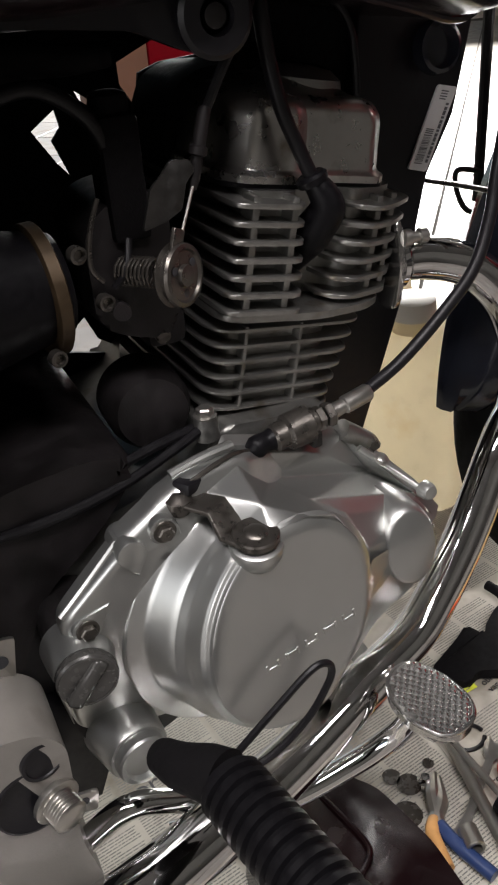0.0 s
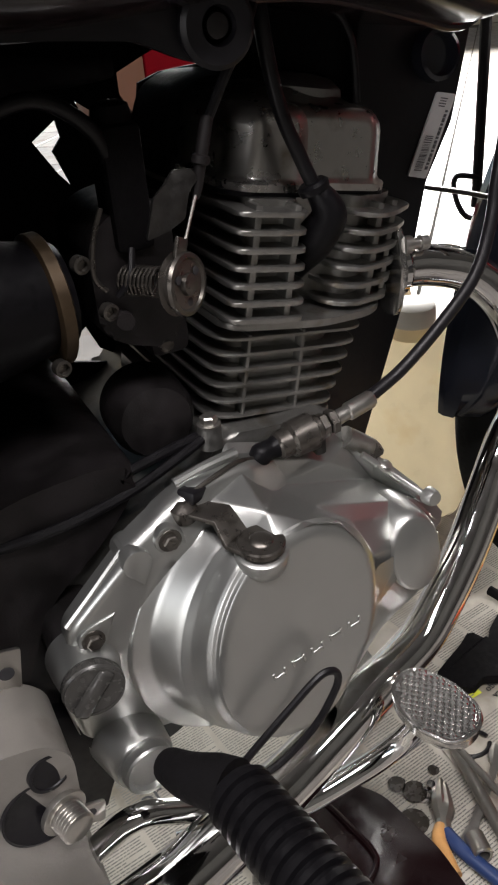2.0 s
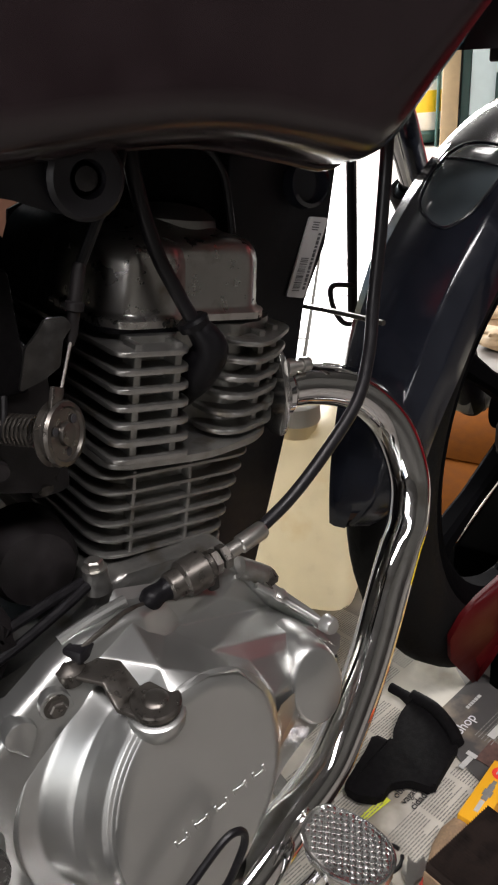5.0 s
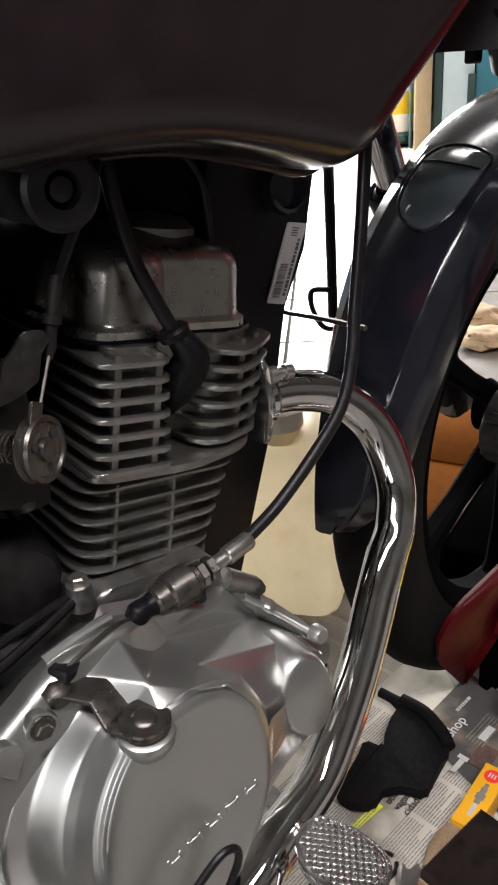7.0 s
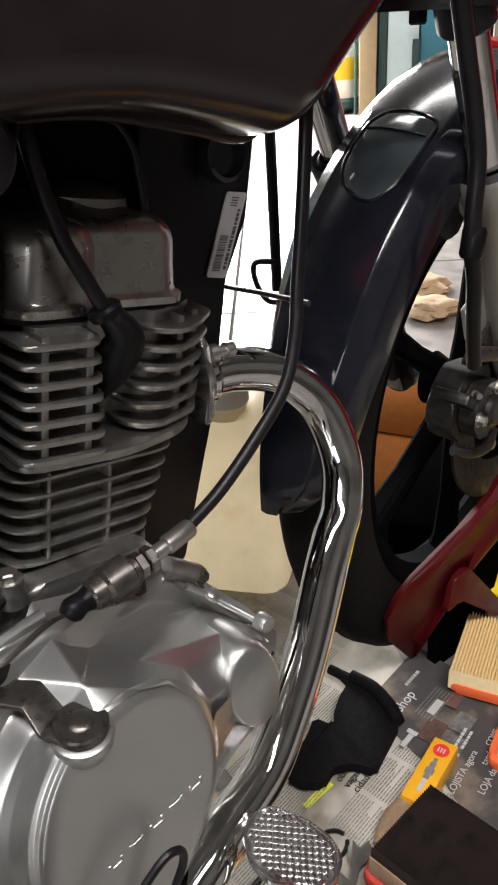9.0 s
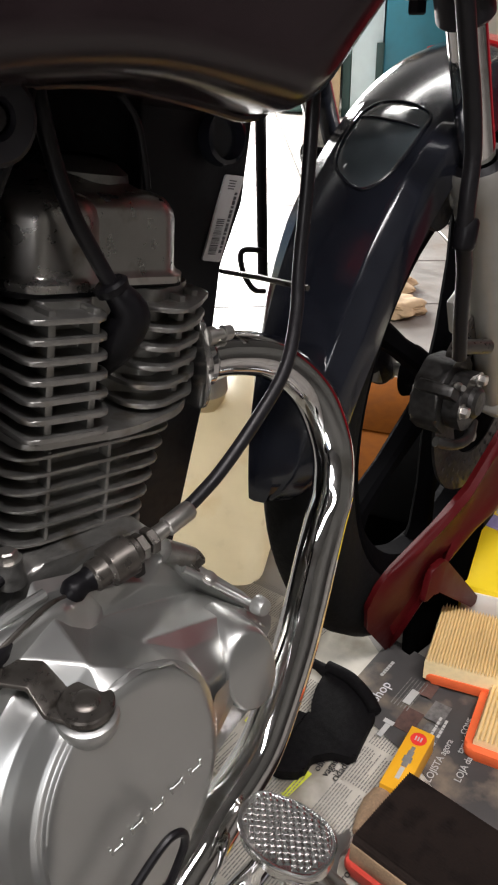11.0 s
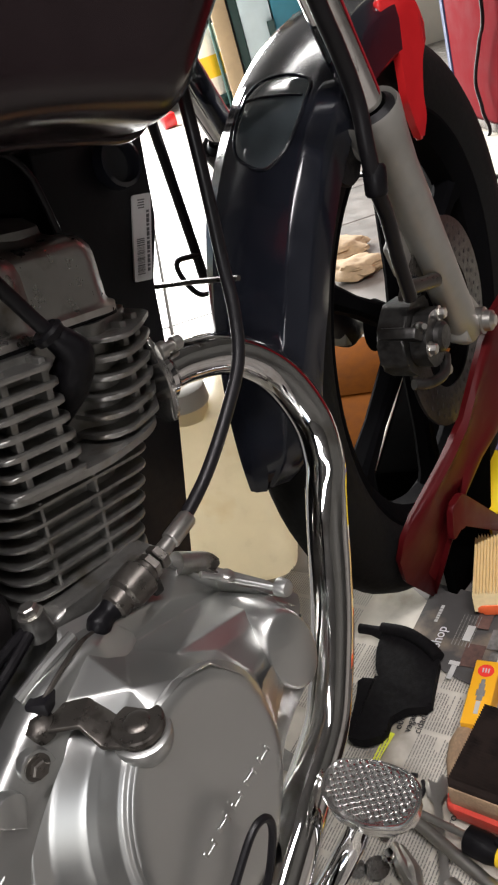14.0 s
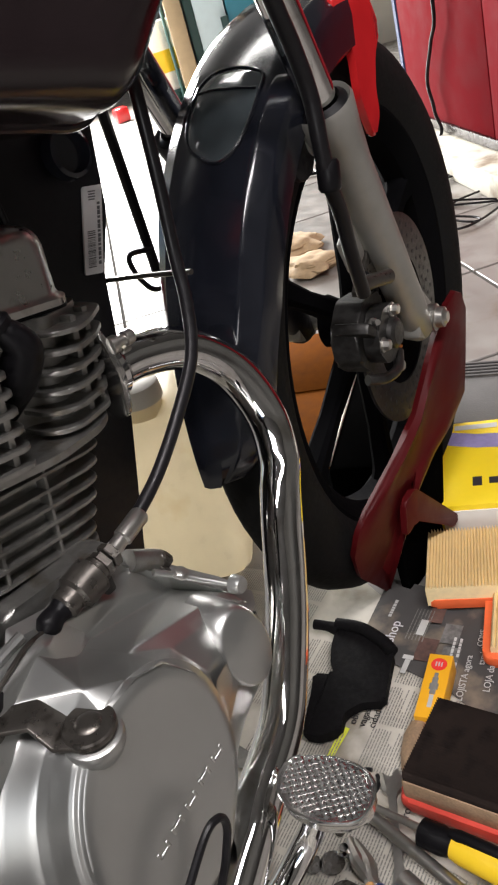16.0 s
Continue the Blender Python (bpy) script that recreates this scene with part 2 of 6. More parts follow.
def tube(pts, r, n=14, res=8, bm=None, smooth=True):
    bm = bm or bmesh.new()
    path = spline(pts, res) if smooth else [Vector(q) for q in pts]
    rs = r if isinstance(r, (list, tuple)) else [r]
    up = Vector((0.13, 0.27, 0.95))
    rings, m = [], len(path)
    side = None
    for i, p in enumerate(path):
        d = (path[min(i + 1, m - 1)] - path[max(i - 1, 0)]).normalized()
        side = d.cross(up).normalized() if side is None else (side - d * side.dot(d)).normalized()
        other = d.cross(side)
        f = i / (m - 1) * (len(rs) - 1)
        k = min(int(f), len(rs) - 2) if len(rs) > 1 else 0
        rad = rs[k] + (rs[k + 1] - rs[k]) * (f - k) if len(rs) > 1 else rs[0]
        rings.append([p + rad * (math.cos(a) * side + math.sin(a) * other) for a in (2 * math.pi * q / n for q in range(n))])
    skin(bm, rings)
    return bm


def lathe(profile, origin, axis, n=28, bm=None, closed=False):
    """Rings of (distance along the axis, radius)."""
    bm = bm or bmesh.new()
    axis = Vector(axis).normalized()
    s = axis.cross(Vector((0.1, 0.3, 0.95)) if abs(axis.z) < 0.9 else Vector((1, 0.1, 0))).normalized()
    o = axis.cross(s)
    origin = Vector(origin)
    rings = [[origin + axis * d + max(r, 1e-4) * (math.cos(a) * s + math.sin(a) * o) for a in (2 * math.pi * q / n for q in range(n))] for d, r in profile]
    if closed:
        rings.append(rings[0])
        skin(bm, rings, close_ends=False)
        bmesh.ops.remove_doubles(bm, verts=bm.verts, dist=1e-6)
    else:
        skin(bm, rings)
    return bm


def box(size, centre=(0, 0, 0), bevel=0.001, m=None, bm=None, seg=2):
    bm2 = bmesh.new()
    bmesh.ops.create_cube(bm2, size=1.0)
    bmesh.ops.scale(bm2, vec=size, verts=bm2.verts)
    if bevel:
        bmesh.ops.bevel(bm2, geom=list(bm2.edges), offset=bevel, segments=seg, profile=0.5, affect="EDGES")
    bmesh.ops.translate(bm2, vec=centre, verts=bm2.verts)
    if m is not None:
        bmesh.ops.transform(bm2, matrix=m, verts=bm2.verts)
    return merge(bm, bm2)


def merge(bm, bm2):
    if bm is None:
        return bm2
    me = bpy.data.meshes.new("join")
    bm2.to_mesh(me)
    bm2.free()
    bm.from_mesh(me)
    bpy.data.meshes.remove(me)
    return bm


def prism(outline, a, b, lift, bevel=0.0, bm=None, seg=2):
    """A plate: the outline (u, v), from depth a to b; lift maps (u, v, depth) into the world."""
    bm2 = bmesh.new()
    lo = [bm2.verts.new(lift(u, v, a)) for u, v in outline]
    hi = [bm2.verts.new(lift(u, v, b)) for u, v in outline]
    n = len(outline)
    f0, f1 = bm2.faces.new(lo[::-1]), bm2.faces.new(hi)
    for i in range(n):
        j = (i + 1) % n
        bm2.faces.new((lo[i], lo[j], hi[j], hi[i]))
    if bevel:
        es = [e for e in bm2.edges if (f0 in e.link_faces) != (f1 in e.link_faces)]
        bmesh.ops.bevel(bm2, geom=es, offset=bevel, segments=seg, profile=0.5, affect="EDGES")
    return merge(bm, bm2)


def xz(u, v, d):
    return Vector((u, d, v))


def rounded(points, r, n=5):
    """A polygon with rounded corners."""
    out = []
    m = len(points)
    for i in range(m):
        p, q, s = Vector(points[i - 1]), Vector(points[i]), Vector(points[(i + 1) % m])
        rr = min(r, (p - q).length * 0.45, (s - q).length * 0.45)
        a, b = q + (p - q).normalized() * rr, q + (s - q).normalized() * rr
        for k in range(n + 1):
            t = k / n
            out.append(tuple((1 - t) ** 2 * a + 2 * t * (1 - t) * q + t * t * b))
    return out



def hex_bolt(parent, at, axis, r=0.006, h=0.006, material=None, name="bolt", washer=True):
    bm = bmesh.new()
    if washer:
        lathe([(0, r * 1.35), (0.0012, r * 1.35), (0.0014, r * 1.1)], at, axis, 20, bm)
    lathe([(0, r), (h * 0.85, r), (h, r * 0.82)], Vector(at), axis, 6, bm)
    return part(name, bm, material or STEEL, parent)


def letters(text, size, m, material, parent, extrude=0.0002, name="lettering"):
    cu = bpy.data.curves.new(name, "FONT")
    cu.body, cu.size, cu.extrude = text, size, extrude
    cu.materials.append(material)
    ob = new(name, cu)
    ob.parent = parent
    ob.matrix_local = m
    return ob


# ------------------------------------------------------------- structure
FLOOR_MIN, FLOOR_MAX = (-4.0, -3.0), (7.0, 6.6)
bm = box((11.0, 9.6, 0.1), (1.5, 1.8, -0.063), 0)
floor = finish("floor", bm, GROUT)
tagged(floor, "workshop floor of pale worn square tiles", "floor", kind="structure")


def wall(name, size, centre, material=WALL):
    return tagged(finish(name, box(size, centre, 0), material), "plain painted workshop wall", "wall", kind="structure")


# walls out of view; the dark ones carry the room's dimness in their colour
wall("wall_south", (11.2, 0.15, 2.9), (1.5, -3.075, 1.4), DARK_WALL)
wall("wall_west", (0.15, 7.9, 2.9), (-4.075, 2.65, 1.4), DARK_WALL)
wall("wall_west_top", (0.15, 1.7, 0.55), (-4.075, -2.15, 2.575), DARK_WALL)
wall("wall_north_a", (2.6, 0.15, 2.9), (-2.7, 6.675, 1.4))
wall("wall_north_b", (1.6, 0.15, 2.9), (6.2, 6.675, 1.4))
wall("wall_north_top", (6.8, 0.15, 0.3), (2.0, 6.675, 2.7))
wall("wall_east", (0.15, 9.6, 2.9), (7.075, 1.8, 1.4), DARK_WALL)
tagged(finish("ceiling", box((11.2, 9.8, 0.1), (1.5, 1.8, 2.9), 0), CEILING), "flat grey workshop ceiling", "ceiling", kind="structure")

# ------------------------------------------------------------- motorcycle
bike = thing("motorcycle", "silver-engined black motorcycle with a chrome exhaust, parked on newspaper", "motorcycle")

# engine cases
CASE = [(-0.072, 0.402), (-0.1, 0.376), (-0.116, 0.36), (-0.120, 0.33), (-0.128, 0.294), (-0.123, 0.258), (-0.093, 0.228), (-0.05, 0.235), (0.02, 0.24),
        (0.085, 0.243), (0.120, 0.262), (0.155, 0.292), (0.166, 0.32), (0.160, 0.338), (0.143, 0.363), (0.128, 0.379), (0.111, 0.398), (0.094, 0.396), (0.076, 0.404), (0.044, 0.416),
        (0.014, 0.428), (-0.02, 0.428), (-0.045, 0.419)]
crank = part("crankcase", prism(rounded([(-0.07, 0.385), (-0.11, 0.355), (-0.12, 0.3), (-0.1, 0.25), (0.02, 0.246), (0.09, 0.25), (0.145, 0.29), (0.15, 0.34), (0.12, 0.385), (0.11, 0.415), (0.02, 0.425), (0.0, 0.4)], 0.012, 4), 0.17, -0.055, xz, 0.004), ALU_CAST, bike, "grimy cast aluminium crankcase")

# clutch cover: flange, stepped dome, flat oval face
CC = Vector((0.017, 0.3345))
# oval steps from the face outwards: centre x, z, half axes, tilt
OVALS = [(0.0162, 0.3350, 0.0754, 0.0565, -108), (0.0152, 0.3352, 0.0776, 0.0588, -108), (0.0128, 0.3340, 0.0810, 0.0609, -110),
         (0.0096, 0.3323, 0.0839, 0.0642, -115), (0.0066, 0.3318, 0.0835, 0.0731, -131), (-0.0007, 0.3286, 0.0922, 0.0772, -131)]
# corners of the angular shoulder
P = {"a": (0.0415, -0.0835, 0.3930), "b": (0.0750, -0.0780, 0.4000), "c": (0.0870, -0.0800, 0.3930), "d": (0.1070, -0.0705, 0.3975), "e": (0.1260, -0.0780, 0.3760), "f": (0.1290, -0.0730, 0.3610), "g": (0.1441, -0.1051, 0.3555), "h": (0.0519, -0.1183, 0.3930), "j": (0.0758, -0.1252, 0.3756), "l": (0.1366, -0.1158, 0.3513), "m": (0.1580, -0.1150, 0.3360), "q": (0.0130, -0.0880, 0.4250), "r": (0.0100, -0.1350, 0.4150), "s": (0.0200, -0.1420, 0.4100), "k": (0.0850, -0.1384, 0.3520), "n": (-0.0080, -0.1320, 0.3960), "o": (-0.0160, -0.1030, 0.4160)}
for k, (dx, dz, dh) in {"q": (0, 0.008, 0.012), "b": (0.002, 0.007, 0.01), "d": (0.003, 0.006, 0.008), "e": (0.005, 0.004, 0.006), "g": (0.006, 0.004, 0.005), "m": (0.008, 0.002, 0.006)}.items():
    x, y, z = P[k]
    P[k.upper()] = (x + dx, y + dh, z + dz)
P["y"] = (0.078, -0.1500, 0.322)
P.update({"0": (0.0075, -0.1593, 0.4045), "1": (0.031, -0.1593, 0.4082), "2": (0.0505, -0.1593, 0.4012), "3": (0.0665, -0.1593, 0.378), "4": (0.0745, -0.1593, 0.345), "5": (0.0715, -0.1593, 0.321)})
for k in "012345":
    x, y, z = P[k]
    P[k] = (x, y + 0.085 * (z - 0.3345) + 0.003, z)
FACETS = "oqr qar rah rh1 r10 r0n orn qab abc acf cdf def afh fgh feg hgl hlj hj2 h21 jlk jk3 j32 k34 k4y 45y lmk kmy QqB qbB bBc cBd dBD dDe eDE eEg gEG gGm mGM Qqo".split()


def flange_height(x, z):
    """The flat outer flange of the cover, dropping towards the cylinder and the front."""
    away = np.hypot(x - CC.x, z - CC.y) - oval_radius(OVALS[-1], np.arctan2(z - CC.y, x - CC.x))
    flat = 0.1075 + 0.006 * np.clip(1 - away / 0.04, 0, 1) * np.clip((0.02 - x) / 0.04, 0, 1) - 0.35 * np.maximum(z - 0.395, 0)
    flat = flat + (0.09 * (z - 0.35) - 0.05 * (x + 0.08)) * np.clip((0.03 - x) / 0.05, 0, 1)
    return flat - 0.04 * np.clip((x - 0.02) / 0.05, 0, 1) * np.clip((z - 0.335) / 0.03, 0, 1)


def cover_mesh():
    line = spline([(x, 0, z) for x, z in rounded(CASE, 0.008, 3)] + [(CASE[0][0] - 0.003, 0, CASE[0][1] + 0.001)], 3)
    n, rows = len(line), 60
    bx, bz = np.array([p.x for p in line]), np.array([p.z for p in line])
    sc = np.linspace(0.02, 1.0, rows)[:, None]
    xs, zs = CC.x + sc * (bx - CC.x), CC.y + sc * (bz - CC.y)
    hs = flange_height(xs, zs)
    edge = np.clip((sc - 0.955) / 0.045, 0, 1)
    hs = hs - 0.005 * edge ** 2.2
    bm = bmesh.new()
    rings = [[Vector((xs[r, i], -hs[r, i], zs[r, i])) for i in range(n)] for r in range(rows)]
    rings.append([Vector((bx[i], max(-hs[-1, i] + 0.012, -0.094), bz[i])) for i in range(n)])
    skin(bm, rings)
    return bm


def oval_radius(o, th):
    """Distance from the face's middle to an oval's rim in the directions th."""
    cx, cz, a, b, tilt = o
    ca, sa = math.cos(radians(tilt)), math.sin(radians(tilt))
    ox, oz = CC.x - cx, CC.y - cz
    u0, v0 = (ox * ca + oz * sa) / a, (-ox * sa + oz * ca) / b
    du, dv = (np.cos(th) * ca + np.sin(th) * sa) / a, (-np.cos(th) * sa + np.sin(th) * ca) / b
    qa, qb, qc = du * du + dv * dv, u0 * du + v0 * dv, u0 * u0 + v0 * v0 - 1
    return (-qb + np.sqrt(qb * qb - qa * qc)) / qa


def dome_mesh():
    n = 144
    th = np.linspace(0, 2 * math.pi, n, endpoint=False)
    rad = [oval_radius(o, th) for o in OVALS]
    for k in range(1, 6):
        rad[k] = np.maximum(rad[k], rad[k - 1] + 0.0007)
    rad = [np.zeros(n)] + rad + [rad[-1] + 0.001]
    side = np.clip((np.degrees(th) - 98) / 24, 0, 1) * np.clip((305 - np.degrees(th)) / 25, 0, 1)
    side = side * side * (3 - 2 * side)
    rad = [rad[0]] + [rad[1] + (rad[k] - rad[1]) * side - 0.0035 * (k - 1) * (1 - side) for k in range(1, 7)] + [rad[7] * side + (1 - side) * (rad[1] - 0.024)]
    st = np.array([0, 0.95, 1.0, 1.35, 2.0, 2.5, 3.0, 3.35, 4.0, 4.2, 5.0, 5.12, 6.0, 7.0])
    ht = np.array([0.162, 0.162, 0.1612, 0.1585, 0.157, 0.1545, 0.149, 0.1435, 0.1375, 0.1350, 0.1225, 0.1215, 0.1170, 0.09])
    fine = np.linspace(0, 7, 281)
    h = np.interp(fine, st, ht)
    h = np.convolve(np.pad(h, 5, mode="edge"), np.array([1, 2, 3, 4, 3, 3, 3, 4, 3, 2, 1]) / 29.0, "valid")
    pick = [0, 12, 24, 32, 34, 36, 38] + list(range(39, 241, 2)) + [280]
    bm = bmesh.new()
    rings = []
    for i in pick:
        f = min(int(fine[i]), 6)
        w = fine[i] - f
        r = rad[f] * (1 - w) + rad[f + 1] * w + 0.0005
        roll = np.clip((r / rad[1] - 0.86) / 0.14, 0, 1) ** 2 * (0.0035 * (1 - side) + 0.0006)
        rings.append([Vector((CC.x + r[k] * math.cos(th[k]), -h[i] + roll[k] + 0.009 * math.sin(th[k]) * min(r[k] / 0.07, 1), CC.y + r[k] * math.sin(th[k]))) for k in range(n)])
    skin(bm, rings)
    return bm


def shoulder_mesh():
    bm = bmesh.new()
    vs = {k: bm.verts.new(p) for k, p in P.items()}
    for f in FACETS:
        try:
            bm.faces.new([vs[k] for k in f])
        except ValueError:
            pass
    for f in bm.faces:
        f.normal_update()
        if f.normal.dot(Vector((0.25, -0.6, 0.75))) < 0:
            f.normal_flip()
    bmesh.ops.dissolve_limit(bm, angle_limit=radians(4), verts=bm.verts, edges=bm.edges)
    crease = [e for e in bm.edges if len(e.link_faces) == 2]
    bmesh.ops.bevel(bm, geom=crease, offset=0.0015, segments=3, profile=0.5, affect="EDGES", clamp_overlap=True)
    return bm


cover = part("clutch_cover", cover_mesh(), ALU_PAINT, bike, "silver painted clutch cover with a stepped oval face", 40)

part("oval_dome", dome_mesh(), ALU_PAINT, cover, "stepped oval dome with a flat face", 50)
part("angular_shoulder", shoulder_mesh(), ALU_PAINT, cover, "", 34)
bm = bmesh.new()
skin(bm, [[Vector((0.1215 + 0.0215 * q * math.cos(a), -h + 0.0075 * q * math.sin(a), 0.337 + 0.0290 * q * math.sin(a))) for a in (2 * math.pi * k / 48 for k in range(48))] for q, h in ((0.02, 0.1385), (0.86, 0.1382), (0.92, 0.1373), (0.98, 0.1345), (1.01, 0.1305), (1.02, 0.127), (1.03, 0.104))])
part("round_boss", bm, ALU_PAINT, cover, "", 50)

# sloping skirt between the oval face and the front lower rim
RIM = spline([(0.16, -0.113, 0.325), (0.155, -0.116, 0.297), (0.138, -0.118, 0.279), (0.12, -0.118, 0.269), (0.102, -0.119, 0.257), (0.086, -0.121, 0.24), (0.066, -0.128, 0.236), (0.046, -0.14, 0.248)], 5)
bm = bmesh.new()
side_rows = []
for k, edge_pt in enumerate(RIM):
    th_ = radians(16 - 88 * k / (len(RIM) - 1))
    rr_ = float(oval_radius(OVALS[0], np.array(th_))) - 0.0005
    top_pt = Vector((CC.x + rr_ * math.cos(th_), -0.156 + 0.009 * math.sin(th_), CC.y + rr_ * math.sin(th_)))
    side_rows.append([top_pt, top_pt.lerp(edge_pt, 0.12) + Vector((0, 0.004, 0)), top_pt.lerp(edge_pt, 0.5) + Vector((0, 0.0035, 0)), top_pt.lerp(edge_pt, 0.94), edge_pt, edge_pt + Vector((0.001, 0.003, -0.001)), edge_pt + Vector((-0.002, 0.03, 0))])
skin(bm, side_rows, loop=False)
part("front_skirt", bm, ALU_PAINT, cover, "", 45)

# small round boss, pivot boss, fastener bosses
part("pivot_boss", lathe([(-0.013, 0.0135), (-0.008, 0.0158), (-0.002, 0.0166), (0.0, 0.016), (0.001, 0.0145)], (-0.001, -0.1465, 0.3985), (0, -0.12, 1), 36), ALU_PAINT, cover)
part("corner_post", tube([(0.113, -0.083, 0.3925), (0.129, -0.093, 0.378), (0.145, -0.112, 0.3635)], 0.0025, 16), ALU_PAINT, cover)
hex_bolt(cover, (0.1265, -0.0915, 0.3825), (0.1, -0.5, 0.85), 0.0042, 0.003, STEEL)
part("corner_boss", lathe([(0, 0.0066), (0.006, 0.0062), (0.0085, 0.005), (0.009, 0.002)], (0.146, -0.116, 0.3645), (0, -1, 0.1), 24), ALU_PAINT, cover)
for x, z, tx_, tz_ in ((-0.046, 0.404, -0.034, 0.386), (-0.103, 0.351, -0.086, 0.366), (-0.068, 0.396, -0.066, 0.379)):
    d = Vector((tx_ - x, tz_ - z))
    dn = d.normalized()
    pn = Vector((-dn.y, dn.x))
    c0 = Vector((x, z))
    leaf = [tuple(c0 + dn * (0.0095 * math.cos(a)) + pn * (0.0095 * math.sin(a))) for a in (radians(60 + 24 * k) for k in range(11))] + [tuple(c0 + d)]
    top = float(flange_height(np.array(x), np.array(z))) + 0.0025
    part("bolt_boss", prism(leaf, -0.09, -top, xz, 0.0013), ALU_PAINT, cover)
for x, z in ((-0.046, 0.404), (-0.103, 0.351)):
    hex_bolt(cover, (x, -float(flange_height(np.array(x), np.array(z))) - 0.0025, z), (0, -1, 0), 0.0055, 0.005, STEEL_DULL)
for pts, r in (([(-0.115, -0.104, 0.36), (-0.098, -0.105, 0.377), (-0.073, -0.104, 0.401)], 0.003), ([(-0.03, -0.09, 0.425), (-0.008, -0.09, 0.43), (0.014, -0.088, 0.431)], 0.0035)):
    part("flange_rib", tube(pts, r, 10), ALU_PAINT, cover)

# raised name on the face: plain bars
for k in range(5):
    x = -0.004 + k * 0.0142
    zz = 0.3125 + k * 0.0034
    yy = -0.1621 + 0.1286 * (zz - CC.y)
    bm = bmesh.new()
    for dx, w, hh in ((-0.004, 0.0018, 0.0112), (0.004, 0.0018, 0.0112)):
        box((w, 0.0007, hh), (dx, 0, 0), 0.0003, pose(x, yy, zz, 7, -13, 0), bm)
    box((0.0068, 0.0007, 0.0018), (0, 0, 0.0034 if k % 2 else 0.0), 0.0004, pose(x, yy, zz, 7, -13, 0), bm)
    part("raised_mark", bm, ALU_PAINT, cover)

# clutch release lever and its rod
bm = lathe([(0, 0.0136), (0.0008, 0.0145), (0.0045, 0.0145), (0.0055, 0.0136), (0.0056, 0.0075), (0.0068, 0.0062), (0.0074, 0.0035), (0.0075, 0.0005)], (-0.001, -0.1465, 0.401), (0, -0.08, 1), 40)
lever = part("clutch_lever", bm, STEEL_DULL, bike, "dark clutch release lever")
arm = [(-0.0015, -0.1455, 0.4028), (-0.010, -0.1335, 0.4032), (-0.0135, -0.121, 0.4135), (-0.026, -0.108, 0.415), (-0.036, -0.1, 0.4145)]
bm = bmesh.new()
wide = (0.0138, 0.012, 0.0098, 0.0086, 0.0065)
rings = []
for k, (p, w) in enumerate(zip(arm, wide)):
    p = Vector(p)
    d = (Vector(arm[min(k + 1, 4)]) - Vector(arm[max(k - 1, 0)])).normalized()
    sd = d.cross(Vector((0, 0, 1))).normalized()
    nn = sd.cross(d)
    rings.append([p + sd * w * u + nn * v * 0.0018 for u, v in ((-1, -1), (1, -1), (1, 1), (-1, 1))])
skin(bm, rings)
bmesh.ops.bevel(bm, geom=list(bm.edges), offset=0.0008, segments=2, profile=0.5, affect="EDGES")
part("lever_arm", bm, STEEL_DULL, lever)
part("clevis", lathe([(0, 0.008), (0.009, 0.0085), (0.01, 0.006), (0.012, 0.003)], (-0.032, -0.105, 0.409), (0, -0.1, 1), 20), STEEL_DULL, lever)
part("clevis_block", box((0.02, 0.013, 0.008), (0, 0, 0), 0.0015, pose(-0.021, -0.1, 0.4215, 0, 8, 30)), BLACK_PAINT, lever)
part("clutch_rod", tube([(-0.024, -0.104, 0.424), (-0.004, -0.1, 0.4285), (0.012, -0.094, 0.428), (0.028, -0.087, 0.4215)], 0.0016, 10), STEEL_DULL, lever)

# cable adjuster
adj = part("cable_adjuster", lathe([(0, 0.0075), (0.002, 0.0095), (0.01, 0.0098), (0.012, 0.0125), (0.028, 0.013), (0.03, 0.0095), (0.033, 0.0095)], (0.044, -0.085, 0.4235), (1, 0.02, 0.11), 28), STEEL_DULL, bike, "steel clutch cable adjuster")
part("dust_boot", tube([(0.026, -0.086, 0.419), (0.036, -0.0855, 0.423), (0.047, -0.085, 0.424)], [0.004, 0.008, 0.0065, 0.009], 16), RUBBER, adj)
for d in (0.0335, 0.041):
    part("lock_nut", lathe([(0, 0.0078), (0.0008, 0.0088), (0.0052, 0.0088), (0.006, 0.0078)], (0.044 + d, -0.0845, 0.4235 + 0.11 * d), (1, 0.02, 0.11), 6), STEEL_DULL, adj)
part("ferrule", lathe([(0, 0.0055), (0.01, 0.005), (0.011, 0.0064), (0.03, 0.0064), (0.032, 0.0052)], (0.091, -0.0835, 0.4285), (1, 0.05, 0.19), 24), STEEL, adj)
part("adjuster_bracket", box((0.008, 0.014, 0.02), (0.08, -0.077, 0.414), 0.002), CALIPER, adj)
part("clutch_cable", tube([(0.118, -0.081, 0.434), (0.15, -0.078, 0.447), (0.185, -0.076, 0.472), (0.212, -0.075, 0.499), (0.229, -0.068, 0.528), (0.240, -0.06, 0.56), (0.248, -0.058, 0.61), (0.255, -0.055, 0.66), (0.262, -0.05, 0.72), (0.27, -0.04, 0.8)], 0.0045, 14), CABLE, bike, "black clutch cable")

# ---- cylinder: local frame leaning forward
CYL = Matrix.Translation((0.041, 0.0, 0.427)) @ Euler((0, radians(11), 0)).to_matrix().to_4x4()


def cyl(u, v, d):
    return CYL @ Vector((u, v, d))


barrel = part("cylinder_barrel", prism(rounded([(-0.010, -0.031), (0.079, -0.0255), (0.079, 0.12), (-0.010, 0.125)], 0.02), -0.012, 0.064, cyl), ALU_CAST, bike, "finned cast aluminium cylinder barrel")
